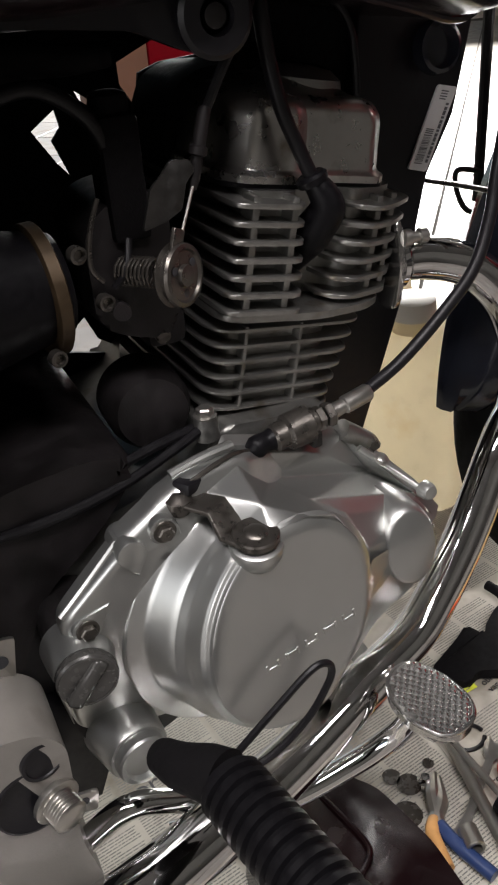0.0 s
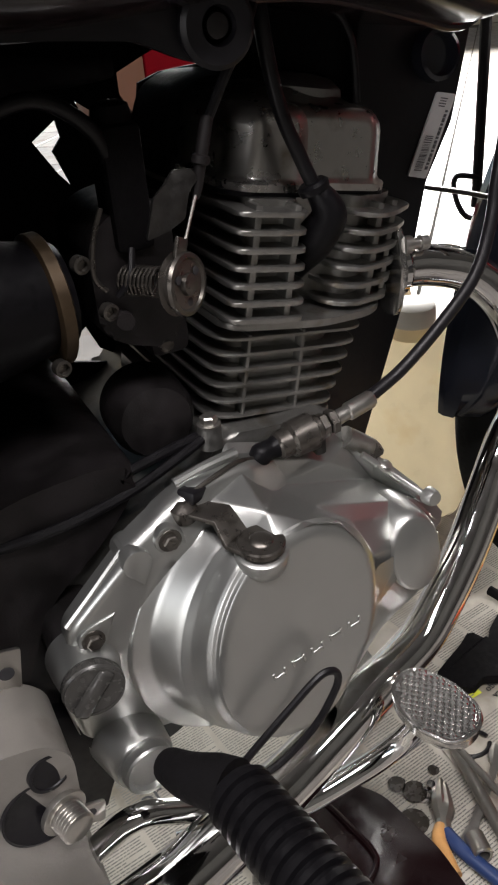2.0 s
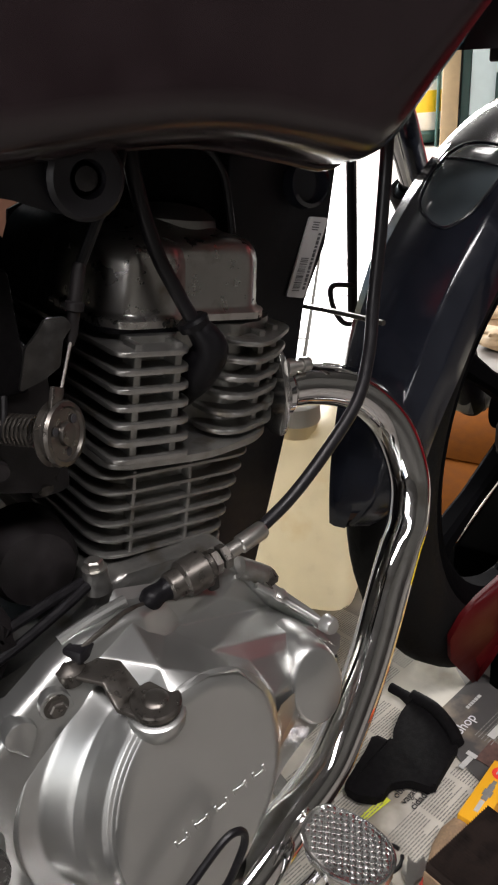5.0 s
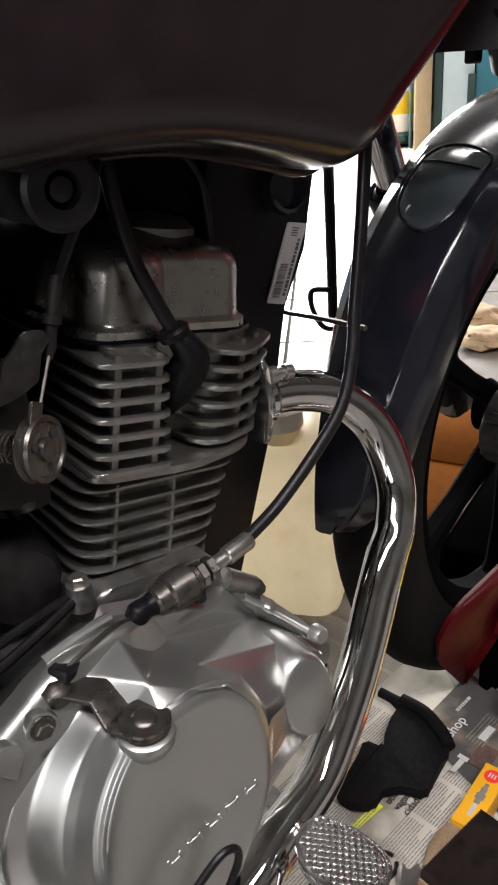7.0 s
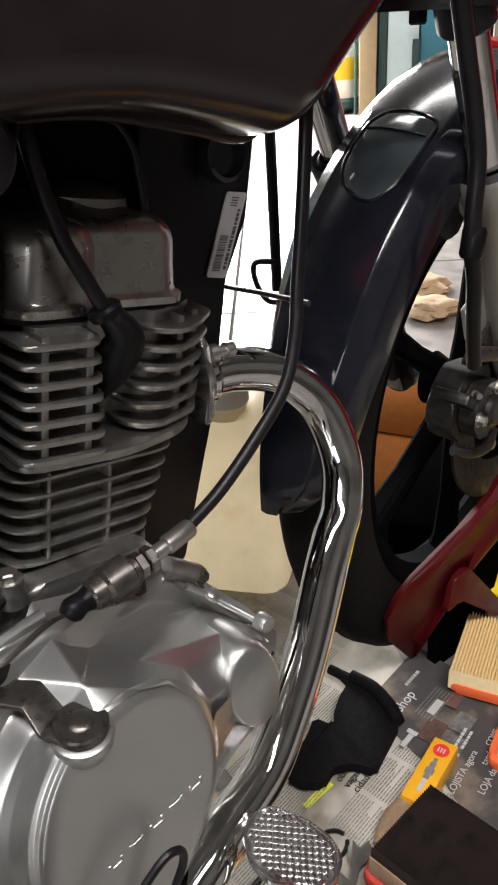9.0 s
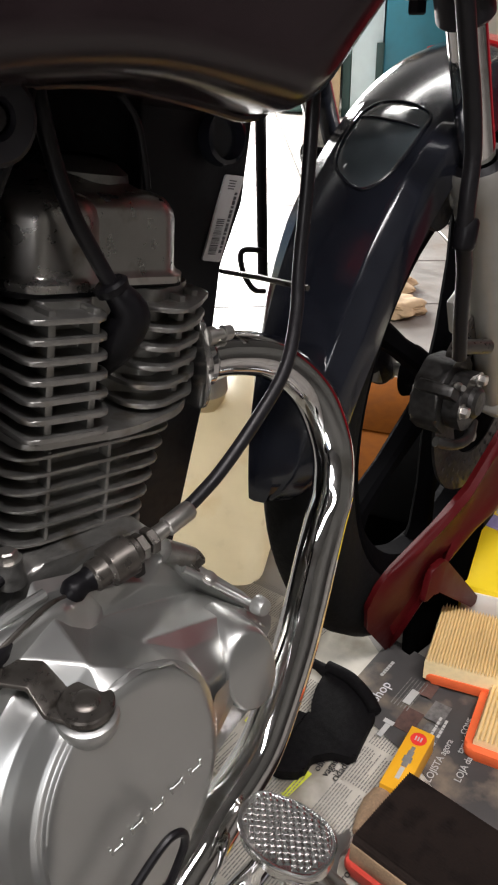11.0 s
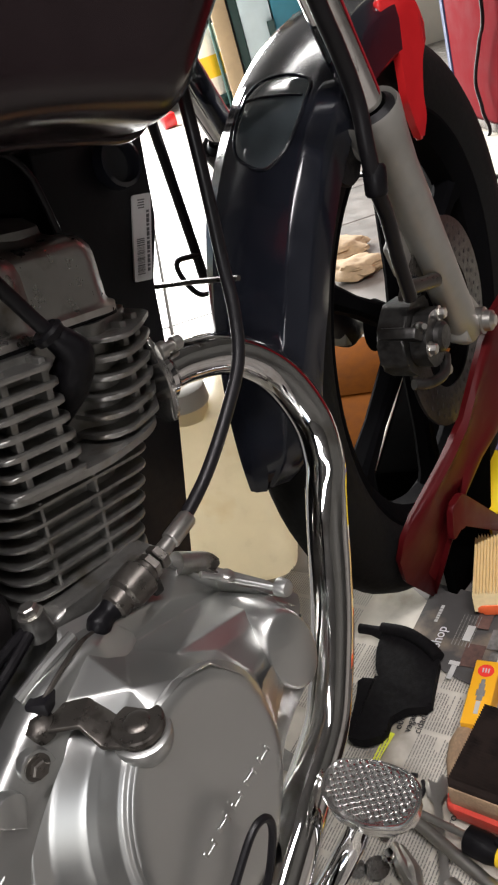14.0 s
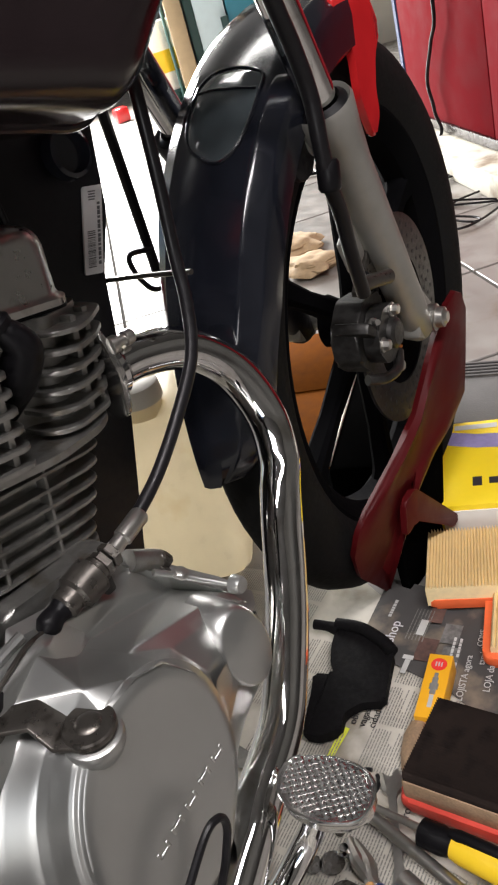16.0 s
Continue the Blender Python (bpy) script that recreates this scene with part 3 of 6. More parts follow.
for k in range(6):
    z = 0.0005 + k * 0.0112
    front = 0.087 + 0.0032 * k
    out = rounded([(-0.024, -0.043), (front, -0.034), (front, 0.13), (-0.024, 0.14)], 0.022, 6)
    part("cooling_fin", prism(out, z - 0.0011, z + 0.0011, cyl, 0.0007), ALU_CAST, barrel)
for x, y in ((0.002, -0.0405), (0.046, -0.0375)):
    part("fin_rib", box((0.0026, 0.01, 0.06), (x, y + 0.0055, 0.029), 0.0006, CYL), ALU_CAST, barrel)
part("base_gasket_flange", prism(rounded([(-0.03, -0.042), (0.06, -0.042), (0.088, -0.025), (0.088, 0.13), (-0.03, 0.13)], 0.014), -0.02, -0.0075, cyl, 0.001), ALU_CAST, barrel)

head = part("cylinder_head", prism(rounded([(-0.006, -0.0355), (0.028, -0.0365), (0.042, -0.006), (0.07, -0.004), (0.086, -0.02), (0.118, -0.004), (0.134, 0.008), (0.134, 0.09), (-0.012, 0.11)], 0.007), 0.06, 0.146, cyl), ALU_CAST, bike, "finned cast aluminium cylinder head")
part("head_base_plate", prism(rounded([(-0.022, -0.05), (0.05, -0.052), (0.10, -0.036), (0.125, -0.015), (0.125, 0.12), (-0.022, 0.13)], 0.014), 0.0655, 0.0705, cyl, 0.0012), ALU_CAST, head)
for k in range(7):
    z = 0.073 + 0.0112 * k
    rear = rounded([(-0.022, -0.055), (0.031 - 0.001 * k, -0.056), (0.036 - 0.001 * k, -0.046), (0.036, 0.0), (0.04, 0.06), (-0.022, 0.12)], 0.008, 4)
    part("head_fin", prism(rear, z - 0.0016, z + 0.0016, cyl, 0.001), ALU_CAST, head)
for k in range(6):
    z = 0.0755 + 0.0122 * k
    x0 = 0.062 + 0.003 * k
    front = rounded([(x0, -0.03), (x0 + 0.018, -0.04), (0.122, -0.022), (0.142 + 0.002 * k, 0.004), (0.142 + 0.002 * k, 0.09), (0.06, 0.09)], 0.008, 4)
    part("head_fin", prism(front, z - 0.0016, z + 0.0016, cyl, 0.001), ALU_CAST, head)
for x, y, a, b in ((-0.006, -0.05, 0.07, 0.145), (0.022, -0.05, 0.07, 0.145), (0.106, -0.022, 0.07, 0.142), (0.128, -0.008, 0.07, 0.142)):
    part("fin_rib", box((0.005, 0.016, b - a), (x, y + 0.008, (a + b) / 2), 0.001, CYL), ALU_CAST, head)
part("gasket_line", prism(rounded([(-0.02, -0.029), (0.05, -0.029), (0.06, -0.015), (0.12, -0.012), (0.12, 0.1), (-0.02, 0.11)], 0.02), 0.1462, 0.149, cyl), RUBBER, head)

# rocker cover: a two-lobed pressed dome
def lobe(x0, x1, y0, levels, ch=0.0155):
    """A pressed rectangular lobe with chamfered upright corners."""
    bm = bmesh.new()
    rings = []
    for inset, z in levels:
        a, b, c, d = x0 + inset, x1 - inset, y0 + inset, 0.11 - inset
        k = ch if inset < 0.012 else ch * 0.8
        o = rounded([(a, c + k), (a + k * 0.9, c), (b - k * 0.9, c + 0.002), (b, c + k), (b, d - k), (b - k, d), (a + k, d), (a, d - k)], 0.0065, 5)
        rings.append([cyl(u, v, z) for u, v in o])
    skin(bm, rings)
    return bm


DOME = [(0.0, 0.149), (0.0, 0.1535), (0.0008, 0.1545), (0.0028, 0.1558), (0.0038, 0.158), (0.0054, 0.187), (0.0066, 0.1925), (0.0088, 0.1965), (0.0125, 0.1995), (0.0175, 0.2015), (0.024, 0.2025)]
rocker = part("rocker_cover", lobe(-0.0165, 0.12, -0.0175, DOME + [(0.034, 0.208), (0.045, 0.211)]), COVER_METAL, bike, "dull silver rocker cover")
part("cover_lobe", lobe(-0.0185, 0.053, -0.031, DOME), COVER_METAL, rocker)
part("top_lump", lathe([(0, 0.034), (0.01, 0.032), (0.016, 0.024), (0.018, 0.012)], cyl(0.065, 0.045, 0.2), CYL.to_3x3() @ Vector((0, 0, 1)), 32), ALU_CAST, rocker)

# spark plug, boot and lead
boot = part("plug_boot", tube([(0.103, -0.046, 0.574), (0.112, -0.049, 0.556), (0.108, -0.036, 0.537), (0.104, -0.02, 0.522), (0.105, -0.005, 0.51)], [0.0065, 0.0115, 0.0135, 0.0125, 0.011], 18), RUBBER, bike, "black rubber spark plug boot")
part("boot_collar", lathe([(0, 0.0098), (0.004, 0.0105), (0.006, 0.0085)], (0.104, -0.046, 0.571), (-0.35, 0.15, 0.95), 20), RUBBER, boot)
part("plug_lead", tube([(0.105, -0.046, 0.57), (0.096, -0.041, 0.594), (0.087, -0.039, 0.617), (0.081, -0.037, 0.645), (0.078, -0.035, 0.675), (0.085, -0.02, 0.7), (0.1, 0.01, 0.71)], 0.0047, 14), CABLE, bike, "glossy black spark plug lead")
part("spark_plug", lathe([(0, 0.006), (0.012, 0.006), (0.012, 0.0095), (0.02, 0.0095), (0.02, 0.007), (0.03, 0.007)], (0.106, 0.0, 0.505), (-0.05, -0.8, 0.6), 12), STEEL, bike)

# exhaust
PIPE = [(0.196, 0.0, 0.488), (0.226, -0.004, 0.486), (0.262, -0.015, 0.474), (0.289, -0.03, 0.442), (0.294, -0.048, 0.401), (0.2785, -0.0645, 0.372), (0.2605, -0.0735, 0.355), (0.2455, -0.0805, 0.3385), (0.226, -0.089, 0.312),
        (0.197, -0.102, 0.28), (0.168, -0.113, 0.254), (0.137, -0.124, 0.235), (0.092, -0.135, 0.224)]
exhaust = part("exhaust_pipe", tube(PIPE, 0.0168, 28, 10), CHROME, bike, "chrome exhaust header pipe with a kinked bend")
part("heat_shield", tube([(0.098, -0.134, 0.226), (0.07, -0.142, 0.22), (0.008, -0.156, 0.203), (-0.05, -0.172, 0.2), (-0.14, -0.195, 0.2), (-0.3, -0.22, 0.21)], [0.0172, 0.0188, 0.021, 0.022, 0.022], 28), CHROME, exhaust, "chrome heat shield over the lower pipe")
part("joint_band", lathe([(0, 0.0168), (0.001, 0.0176), (0.003, 0.0176), (0.004, 0.0168)], (0.094, -0.1348, 0.2246), (-1, -0.25, -0.2), 28), CHROME, exhaust)
flange = part("exhaust_flange", prism(rounded([(-0.012, -0.036), (0.012, -0.036), (0.0185, 0.0), (0.012, 0.036), (-0.012, 0.036), (-0.0185, 0)], 0.009), 0.0, 0.005, lambda u, v, d: Vector((0.193 + d, 0.0 + u, 0.488 + v)), 0.0015), STUD_CHROME, bike, "dull chrome exhaust flange")
part("flange_collar", lathe([(0, 0.021), (0.004, 0.0215), (0.007, 0.0195), (0.009, 0.0172)], (0.198, 0.0, 0.488), (1, -0.05, -0.03), 28), CHROME, flange)
part("stud", lathe([(0, 0.0065), (0.006, 0.0065), (0.0065, 0.0042), (0.013, 0.0042), (0.0135, 0.0058), (0.0195, 0.0058), (0.021, 0.0045)], (0.198, -0.013, 0.509), (1, -0.1, -0.05), 12), STEEL, flange)
part("stud", lathe([(0, 0.0065), (0.006, 0.0065), (0.0065, 0.0042), (0.013, 0.0042), (0.0135, 0.0058), (0.0195, 0.0058), (0.021, 0.0045)], (0.198, 0.013, 0.467), (1, -0.1, -0.05), 12), STEEL, flange)

# filler cap and oil cap with their necks
neck = part("filler_neck", lathe([(0, 0.0235), (0.014, 0.0215), (0.024, 0.0195), (0.026, 0.0188)], (-0.109, -0.095, 0.327), (-0.08, -1, 0.0), 32), ALU_PAINT, bike)
bm = lathe([(0, 0.0185), (0.002, 0.0195), (0.007, 0.0195), (0.009, 0.0178)], (-0.111, -0.121, 0.327), (-0.08, -1, 0.0), 36)
box((0.011, 0.008, 0.035), (0, 0, 0), 0.0032, pose(-0.1125, -0.1305, 0.327, 0, 42, 5), bm, 3)
lathe([(0.0085, 0.0185), (0.0098, 0.0185), (0.0098, 0.017), (0.0085, 0.017)], (-0.111, -0.121, 0.327), (-0.08, -1, 0.0), 36, bm, closed=True)
part("dipstick_cap", bm, CAP_PLASTIC, neck, "grey plastic oil dipstick cap")
oil = part("oil_strainer_boss", lathe([(0, 0.026), (0.018, 0.0235), (0.03, 0.022), (0.033, 0.0205)], (-0.094, -0.095, 0.243), (0.12, -1, 0.06), 36), ALU_PAINT, bike)
part("strainer_cap", lathe([(0, 0.0185), (0.0075, 0.0185), (0.009, 0.0172), (0.009, 0.0145), (0.005, 0.0135), (0.005, 0.002)], (-0.09, -0.128, 0.245), (0.12, -1, 0.06), 36), ALU_PAINT, oil)
# lower casting in the darkened metal, which stands in for its shade
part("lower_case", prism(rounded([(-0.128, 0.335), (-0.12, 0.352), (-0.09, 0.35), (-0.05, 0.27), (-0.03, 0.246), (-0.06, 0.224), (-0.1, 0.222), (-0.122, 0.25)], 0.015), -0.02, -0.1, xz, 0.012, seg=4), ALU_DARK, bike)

# rear of the crankcase and gearbox, grimy, with shade put into the dark colour
part("gearbox_case", prism(rounded([(-0.2, 0.4), (-0.13, 0.435), (-0.07, 0.44), (-0.04, 0.43), (-0.07, 0.39), (-0.12, 0.35), (-0.15, 0.28), (-0.22, 0.28)], 0.02), 0.15, -0.07, xz, 0.012), ALU_DARK, bike, "oily gearbox casing, shade put into its dark colour")
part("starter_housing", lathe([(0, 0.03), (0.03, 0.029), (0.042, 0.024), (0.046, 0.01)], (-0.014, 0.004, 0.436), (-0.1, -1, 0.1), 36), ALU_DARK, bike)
hex_bolt(bike, (0.012, -0.053, 0.436), (0, 0, 1), 0.006, 0.007, STEEL)
part("banjo_boss", lathe([(0, 0.009), (0.016, 0.008)], (0.012, -0.053, 0.42), (0, 0, 1), 20), ALU_CAST, bike)
part("oil_hose", tube([(0.006, -0.055, 0.428), (-0.02, -0.062, 0.422), (-0.06, -0.07, 0.414), (-0.11, -0.075, 0.41), (-0.18, -0.06, 0.40)], 0.0035, 10), CABLE, bike)
part("oil_hose", tube([(0.004, -0.05, 0.428), (-0.02, -0.056, 0.428), (-0.06, -0.062, 0.424), (-0.11, -0.066, 0.42), (-0.18, -0.05, 0.41)], 0.0035, 10), CABLE, bike)
hex_bolt(bike, (0.131, -0.068, 0.381), (0.6, -0.3, 0.5), 0.007, 0.008, STEEL_DULL)
part("front_case_lug", tube([(0.108, -0.068, 0.402), (0.13, -0.066, 0.384), (0.14, -0.05, 0.37)], 0.008, 16), ALU_CAST, bike)

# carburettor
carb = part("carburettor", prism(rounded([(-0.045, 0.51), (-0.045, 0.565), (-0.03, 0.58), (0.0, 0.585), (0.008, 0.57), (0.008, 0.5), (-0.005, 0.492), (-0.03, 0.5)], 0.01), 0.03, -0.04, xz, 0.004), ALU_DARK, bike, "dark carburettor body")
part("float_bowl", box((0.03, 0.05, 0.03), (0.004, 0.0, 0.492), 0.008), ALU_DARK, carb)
part("choke_tower", box((0.024, 0.03, 0.07), (-0.016, -0.03, 0.592), 0.004), BLACK_PLASTIC, carb)
part("tower_cap", lathe([(0, 0.011), (0.004, 0.0115), (0.009, 0.0105), (0.011, 0.006)], (-0.016, -0.03, 0.627), (0, 0, 1), 20), BLACK_PLASTIC, carb)
part("drain_screw", lathe([(0, 0.005), (0.006, 0.005), (0.0065, 0.0035)], (-0.002, -0.026, 0.49), (0, -1, -0.2), 14), STEEL_DULL, carb)
part("idle_screw", lathe([(0, 0.0035), (0.008, 0.0035), (0.0085, 0.0055), (0.013, 0.0055)], (-0.03, -0.04, 0.52), (-0.2, -1, 0), 14), ALU_DARK, carb)
part("vacuum_pipe", tube([(-0.02, -0.045, 0.56), (-0.026, -0.052, 0.545), (-0.034, -0.05, 0.535)], 0.0022, 8), CABLE, carb)
PUL = (0.55, -0.83, 0.05)
part("throttle_pulley", lathe([(d, 0.82 * r) for d, r in ((0, 0.021), (0.0015, 0.0225), (0.003, 0.0195), (0.006, 0.0195), (0.0075, 0.0225), (0.0095, 0.0215), (0.01, 0.0185), (0.0085, 0.017), (0.0085, 0.008), (0.011, 0.0075), (0.0115, 0.003))], (-0.006, -0.072, 0.543), PUL, 40), STEEL_DULL, carb, "worn steel throttle pulley")
pn = Vector(PUL).normalized()
ps, pu = pn.cross(Vector((0, 0, 1))).normalized(), Vector((0, 0, 1))
for k in range(3):
    a = radians(30 + 120 * k)
    c = Vector((-0.006, -0.072, 0.543)) + pn * 0.0087 + (ps * math.cos(a) + pu * math.sin(a)) * 0.0103
    part("pulley_hole", lathe([(0, 0.0026), (0.0004, 0.0026), (0.0005, 0.0022)], c, pn, 14), INK_BLACK, carb)
part("pulley_tab", box((0.01, 0.0025, 0.012), (0, 0, 0), 0.0006, Matrix.Translation(Vector((-0.002, -0.076, 0.5635))) @ Euler((0, radians(25), radians(33))).to_matrix().to_4x4()), STEEL_DULL, carb)
sp = []
for k in range(91):
    a = k / 90 * 9 * 2 * math.pi
    d = k / 90 * 0.026
    o = Vector((-0.012, -0.064, 0.543)) - Vector(PUL).normalized() * d
    s = Vector((0.83, 0.55, 0))
    sp.append(o + 0.0085 * (math.cos(a) * s + math.sin(a) * Vector((0, 0, 1))))
part("return_spring", tube(sp, 0.0009, 6, 1, smooth=False), STEEL_DULL, carb)
br = [(-0.018, 0.569), (-0.011, 0.591), (-0.004, 0.597), (0.002, 0.604), (0.013, 0.603), (0.016, 0.597), (0.01, 0.591), (0.006, 0.577), (-0.004, 0.572)]
part("cable_bracket", prism(rounded(br, 0.0015), -0.066, -0.0685, xz, 0.0006), CALIPER, carb, "stamped steel throttle cable bracket")
part("cable_end", lathe([(-0.012, 0.0022), (-0.006, 0.0035), (0.006, 0.0035), (0.007, 0.0052), (0.011, 0.0052), (0.012, 0.0038), (0.03, 0.0038), (0.032, 0.003)], (0.0185, -0.0635, 0.597), (0.3, 0.04, 1), 14), ALU_DARK, carb)
part("inner_wire", tube([(0.015, -0.0655, 0.588), (0.003, -0.072, 0.566), (-0.004, -0.077, 0.554)], 0.0009, 6), STEEL, carb)
part("throttle_cable", tube([(0.027, -0.062, 0.624), (0.042, -0.062, 0.648), (0.055, -0.06, 0.665), (0.075, -0.04, 0.69), (0.09, -0.01, 0.71)], 0.003, 10), CABLE, bike)
boot2 = part("intake_boot", tube([(-0.06, -0.02, 0.535), (-0.085, -0.022, 0.535), (-0.12, -0.022, 0.535), (-0.17, -0.02, 0.535)], [0.03, 0.036, 0.044, 0.05], 32), RUBBER, bike, "black rubber intake boot")
part("hose_clamp", lathe([(0, 0.0385), (0.001, 0.040), (0.008, 0.040), (0.009, 0.0385)], (-0.066, -0.02, 0.533), (-1, -0.1, 0), 40), BRASS, boot2, "dull brass hose clamp")
for p in ((-0.041, -0.045, 0.527), (-0.075, -0.045, 0.5), (-0.053, -0.045, 0.558)):
    part("clamp_screw", lathe([(0, 0.0052), (0.006, 0.0052), (0.0065, 0.0036), (0.003, 0.0032), (0.003, 0.001)], p, (0.2, -1, 0), 20), STEEL_DULL, boot2)
part("breather_hose", tube([(-0.09, -0.045, 0.64), (-0.06, -0.045, 0.645), (-0.035, -0.042, 0.63), (-0.024, -0.04, 0.61), (-0.022, -0.04, 0.585)], 0.0045, 12), CABLE, bike)
part("vent_hose", tube([(-0.036, -0.05, 0.587), (-0.043, -0.05, 0.57), (-0.046, -0.05, 0.55), (-0.04, -0.05, 0.54)], 0.0016, 8), STEEL_DULL, bike)
# Two blocks added out of view; they keep the rear daylight off the engine.
part("air_box_shade", prism(rounded([(-0.6, 0.44), (-0.15, 0.47), (-0.145, 0.52), (-0.145, 0.66), (-0.15, 0.72), (-0.6, 0.74)], 0.02), 0.12, -0.165, xz, 0.012), BLACK_PLASTIC, bike, "black air box block, added out of view to shade the carburettor")
part("seat_shade", prism(rounded([(-0.9, 0.7), (-0.32, 0.69), (-0.3, 0.76), (-0.9, 0.8)], 0.02), 0.14, -0.15, xz, 0.02), BLACK_PLASTIC, bike, "black seat block, added out of view for shade")
# Black blocks added to stand in for the shadowed space below and behind.
part("underside_fill", prism(rounded([(-0.19, 0.14), (-0.19, 0.26), (-0.125, 0.262), (-0.105, 0.235), (-0.1, 0.19), (-0.12, 0.14)], 0.015), -0.03, -0.075, xz, 0.008), BLACK_PAINT, bike, "black block added for the dark area under the engine")
part("rear_dark_fill", prism(rounded([(-0.3, 0.2), (-0.15, 0.215), (-0.125, 0.26), (-0.122, 0.36), (-0.14, 0.41), (-0.2, 0.46), (-0.3, 0.46)], 0.02), 0.12, -0.06, xz, 0.01), BLACK_PAINT, bike)

part("rear_head_cover", prism(rounded([(0.046, 0.555), (0.05, 0.603), (0.06, 0.624), (0.08, 0.633), (0.15, 0.63), (0.19, 0.62), (0.2, 0.56)], 0.02, 7), 0.13, 0.06, xz, 0.012, seg=5), TYRE, bike, "black rounded cover behind the cylinder head")
# Block added to stop light showing through beneath the tank.
part("under_tank_fill", prism(rounded([(0.12, 0.64), (0.12, 0.7), (0.22, 0.7), (0.215, 0.6), (0.15, 0.61), (0.13, 0.64)], 0.01), 0.1, 0.06, xz, 0.006), BLACK_PLASTIC, bike, "black block added to close the gap under the tank")
# Black sheet added as a dark backdrop; its holes copy gaps between parts.
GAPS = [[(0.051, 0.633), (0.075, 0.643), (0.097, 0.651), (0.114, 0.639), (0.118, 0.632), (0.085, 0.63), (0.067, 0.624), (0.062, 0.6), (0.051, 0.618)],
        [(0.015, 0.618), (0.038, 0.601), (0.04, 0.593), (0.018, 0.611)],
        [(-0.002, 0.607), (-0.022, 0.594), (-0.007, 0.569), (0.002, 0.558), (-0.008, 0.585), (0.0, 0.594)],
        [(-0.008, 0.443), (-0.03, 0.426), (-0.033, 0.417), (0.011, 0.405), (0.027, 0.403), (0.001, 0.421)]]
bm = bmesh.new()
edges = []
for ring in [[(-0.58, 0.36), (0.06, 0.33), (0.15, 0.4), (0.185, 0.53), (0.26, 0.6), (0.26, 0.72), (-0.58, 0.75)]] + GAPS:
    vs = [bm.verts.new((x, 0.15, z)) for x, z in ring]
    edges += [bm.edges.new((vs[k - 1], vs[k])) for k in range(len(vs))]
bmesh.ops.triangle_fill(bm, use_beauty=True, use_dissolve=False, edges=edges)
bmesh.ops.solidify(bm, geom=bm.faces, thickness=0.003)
part("gap_sheet", bm, BLACK_PLASTIC, bike, "black sheet added behind the engine, cut out where light shows through")
part("wiring_sleeve", tube([(-0.1, -0.02, 0.655), (-0.06, -0.025, 0.657), (-0.035, -0.03, 0.655), (-0.012, -0.03, 0.655)], [0.012, 0.01, 0.008, 0.006], 14), BLACK_PLASTIC, bike)

part("wire_loop", tube([(0.14, 0.01, 0.672), (0.149, 0.01, 0.67), (0.16, 0.01, 0.663), (0.169, 0.01, 0.648), (0.172, 0.01, 0.627), (0.173, 0.01, 0.609)], 0.0026, 10), CABLE, bike)

# frame: front plate, backbone, tube
bm = prism(rounded([(0.305, 0.66), (0.287, 0.577), (0.264, 0.534), (0.2425, 0.43), (0.2, 0.3), (0.14, 0.3), (0.145, 0.43), (0.185, 0.52), (0.2, 0.66)], 0.004, 2), 0.09, 0.047, xz, 0.002)
frame_front = part("frame_front_member", bm, BLACK_PAINT, bike, "black painted frame front member")
part("backbone", tube([(0.33, 0.06, 0.78), (0.2, 0.06, 0.74), (0.0, 0.06, 0.71), (-0.3, 0.06, 0.7)], 0.03, 16), BLACK_PAINT, bike)
part("frame_cup", lathe([(0, 0.0185), (0.004, 0.0195), (0.012, 0.018), (0.013, 0.015), (0.006, 0.013), (0.006, 0.002)], (0.262, 0.044, 0.627), (0, -1, 0.1), 28), BLACK_GLOSS, frame_front)
sticker = part("barcode_label", prism(rounded([(0.2705, 0.6005), (0.289, 0.5965), (0.262, 0.5365), (0.2445, 0.5415)], 0.002, 2), 0.0465, 0.0448, xz), LABEL, frame_front, "white printed barcode label")
lx, lz = Vector((0.018, 0, -0.0042)), Vector((-0.0262, 0, -0.0595))
o = Vector((0.2705, 0.0444, 0.6005))
bm = bmesh.new()
rnd = random.Random(5)
t = 0.5
while t < 0.93:
    w = rnd.choice((0.004, 0.008, 0.012))
    c = o + lz * (t + w / 2) + lx * 0.38
    d = lz.normalized()
    q = Matrix((lx.normalized(), Vector((0, 1, 0)), d)).transposed().to_4x4()
    box((0.0075, 0.0003, w * 0.062), (0, 0, 0), 0, Matrix.Translation(c) @ q, bm)
    t += w + rnd.choice((0.006, 0.01, 0.016))
for k in range(14):
    c = o + lz * (0.2 + 0.052 * k) + lx * 0.8
    box((0.0026, 0.0003, 0.0018 + 0.0008 * (k % 3)), (0, 0, 0), 0, Matrix.Translation(c) @ q, bm)
for k in range(4):
    box((0.007 - 0.001 * (k % 2), 0.0003, 0.0009), (0, 0, 0), 0, Matrix.Translation(o + lz * (0.06 + 0.03 * k) + lx * 0.45) @ q, bm)
part("printed_bars", bm, INK_LABEL, sticker)
part("wire_clip", tube([(0.262, 0.044, 0.53), (0.262, 0.0, 0.534), (0.264, -0.046, 0.536)], 0.0022, 8), STEEL_DULL, bike)
part("stay_tube", tube([(0.4235, 0.168, 0.66), (0.4245, 0.168, 0.6), (0.4265, 0.168, 0.46)], 0.0055, 10), BLACK_PAINT, bike)
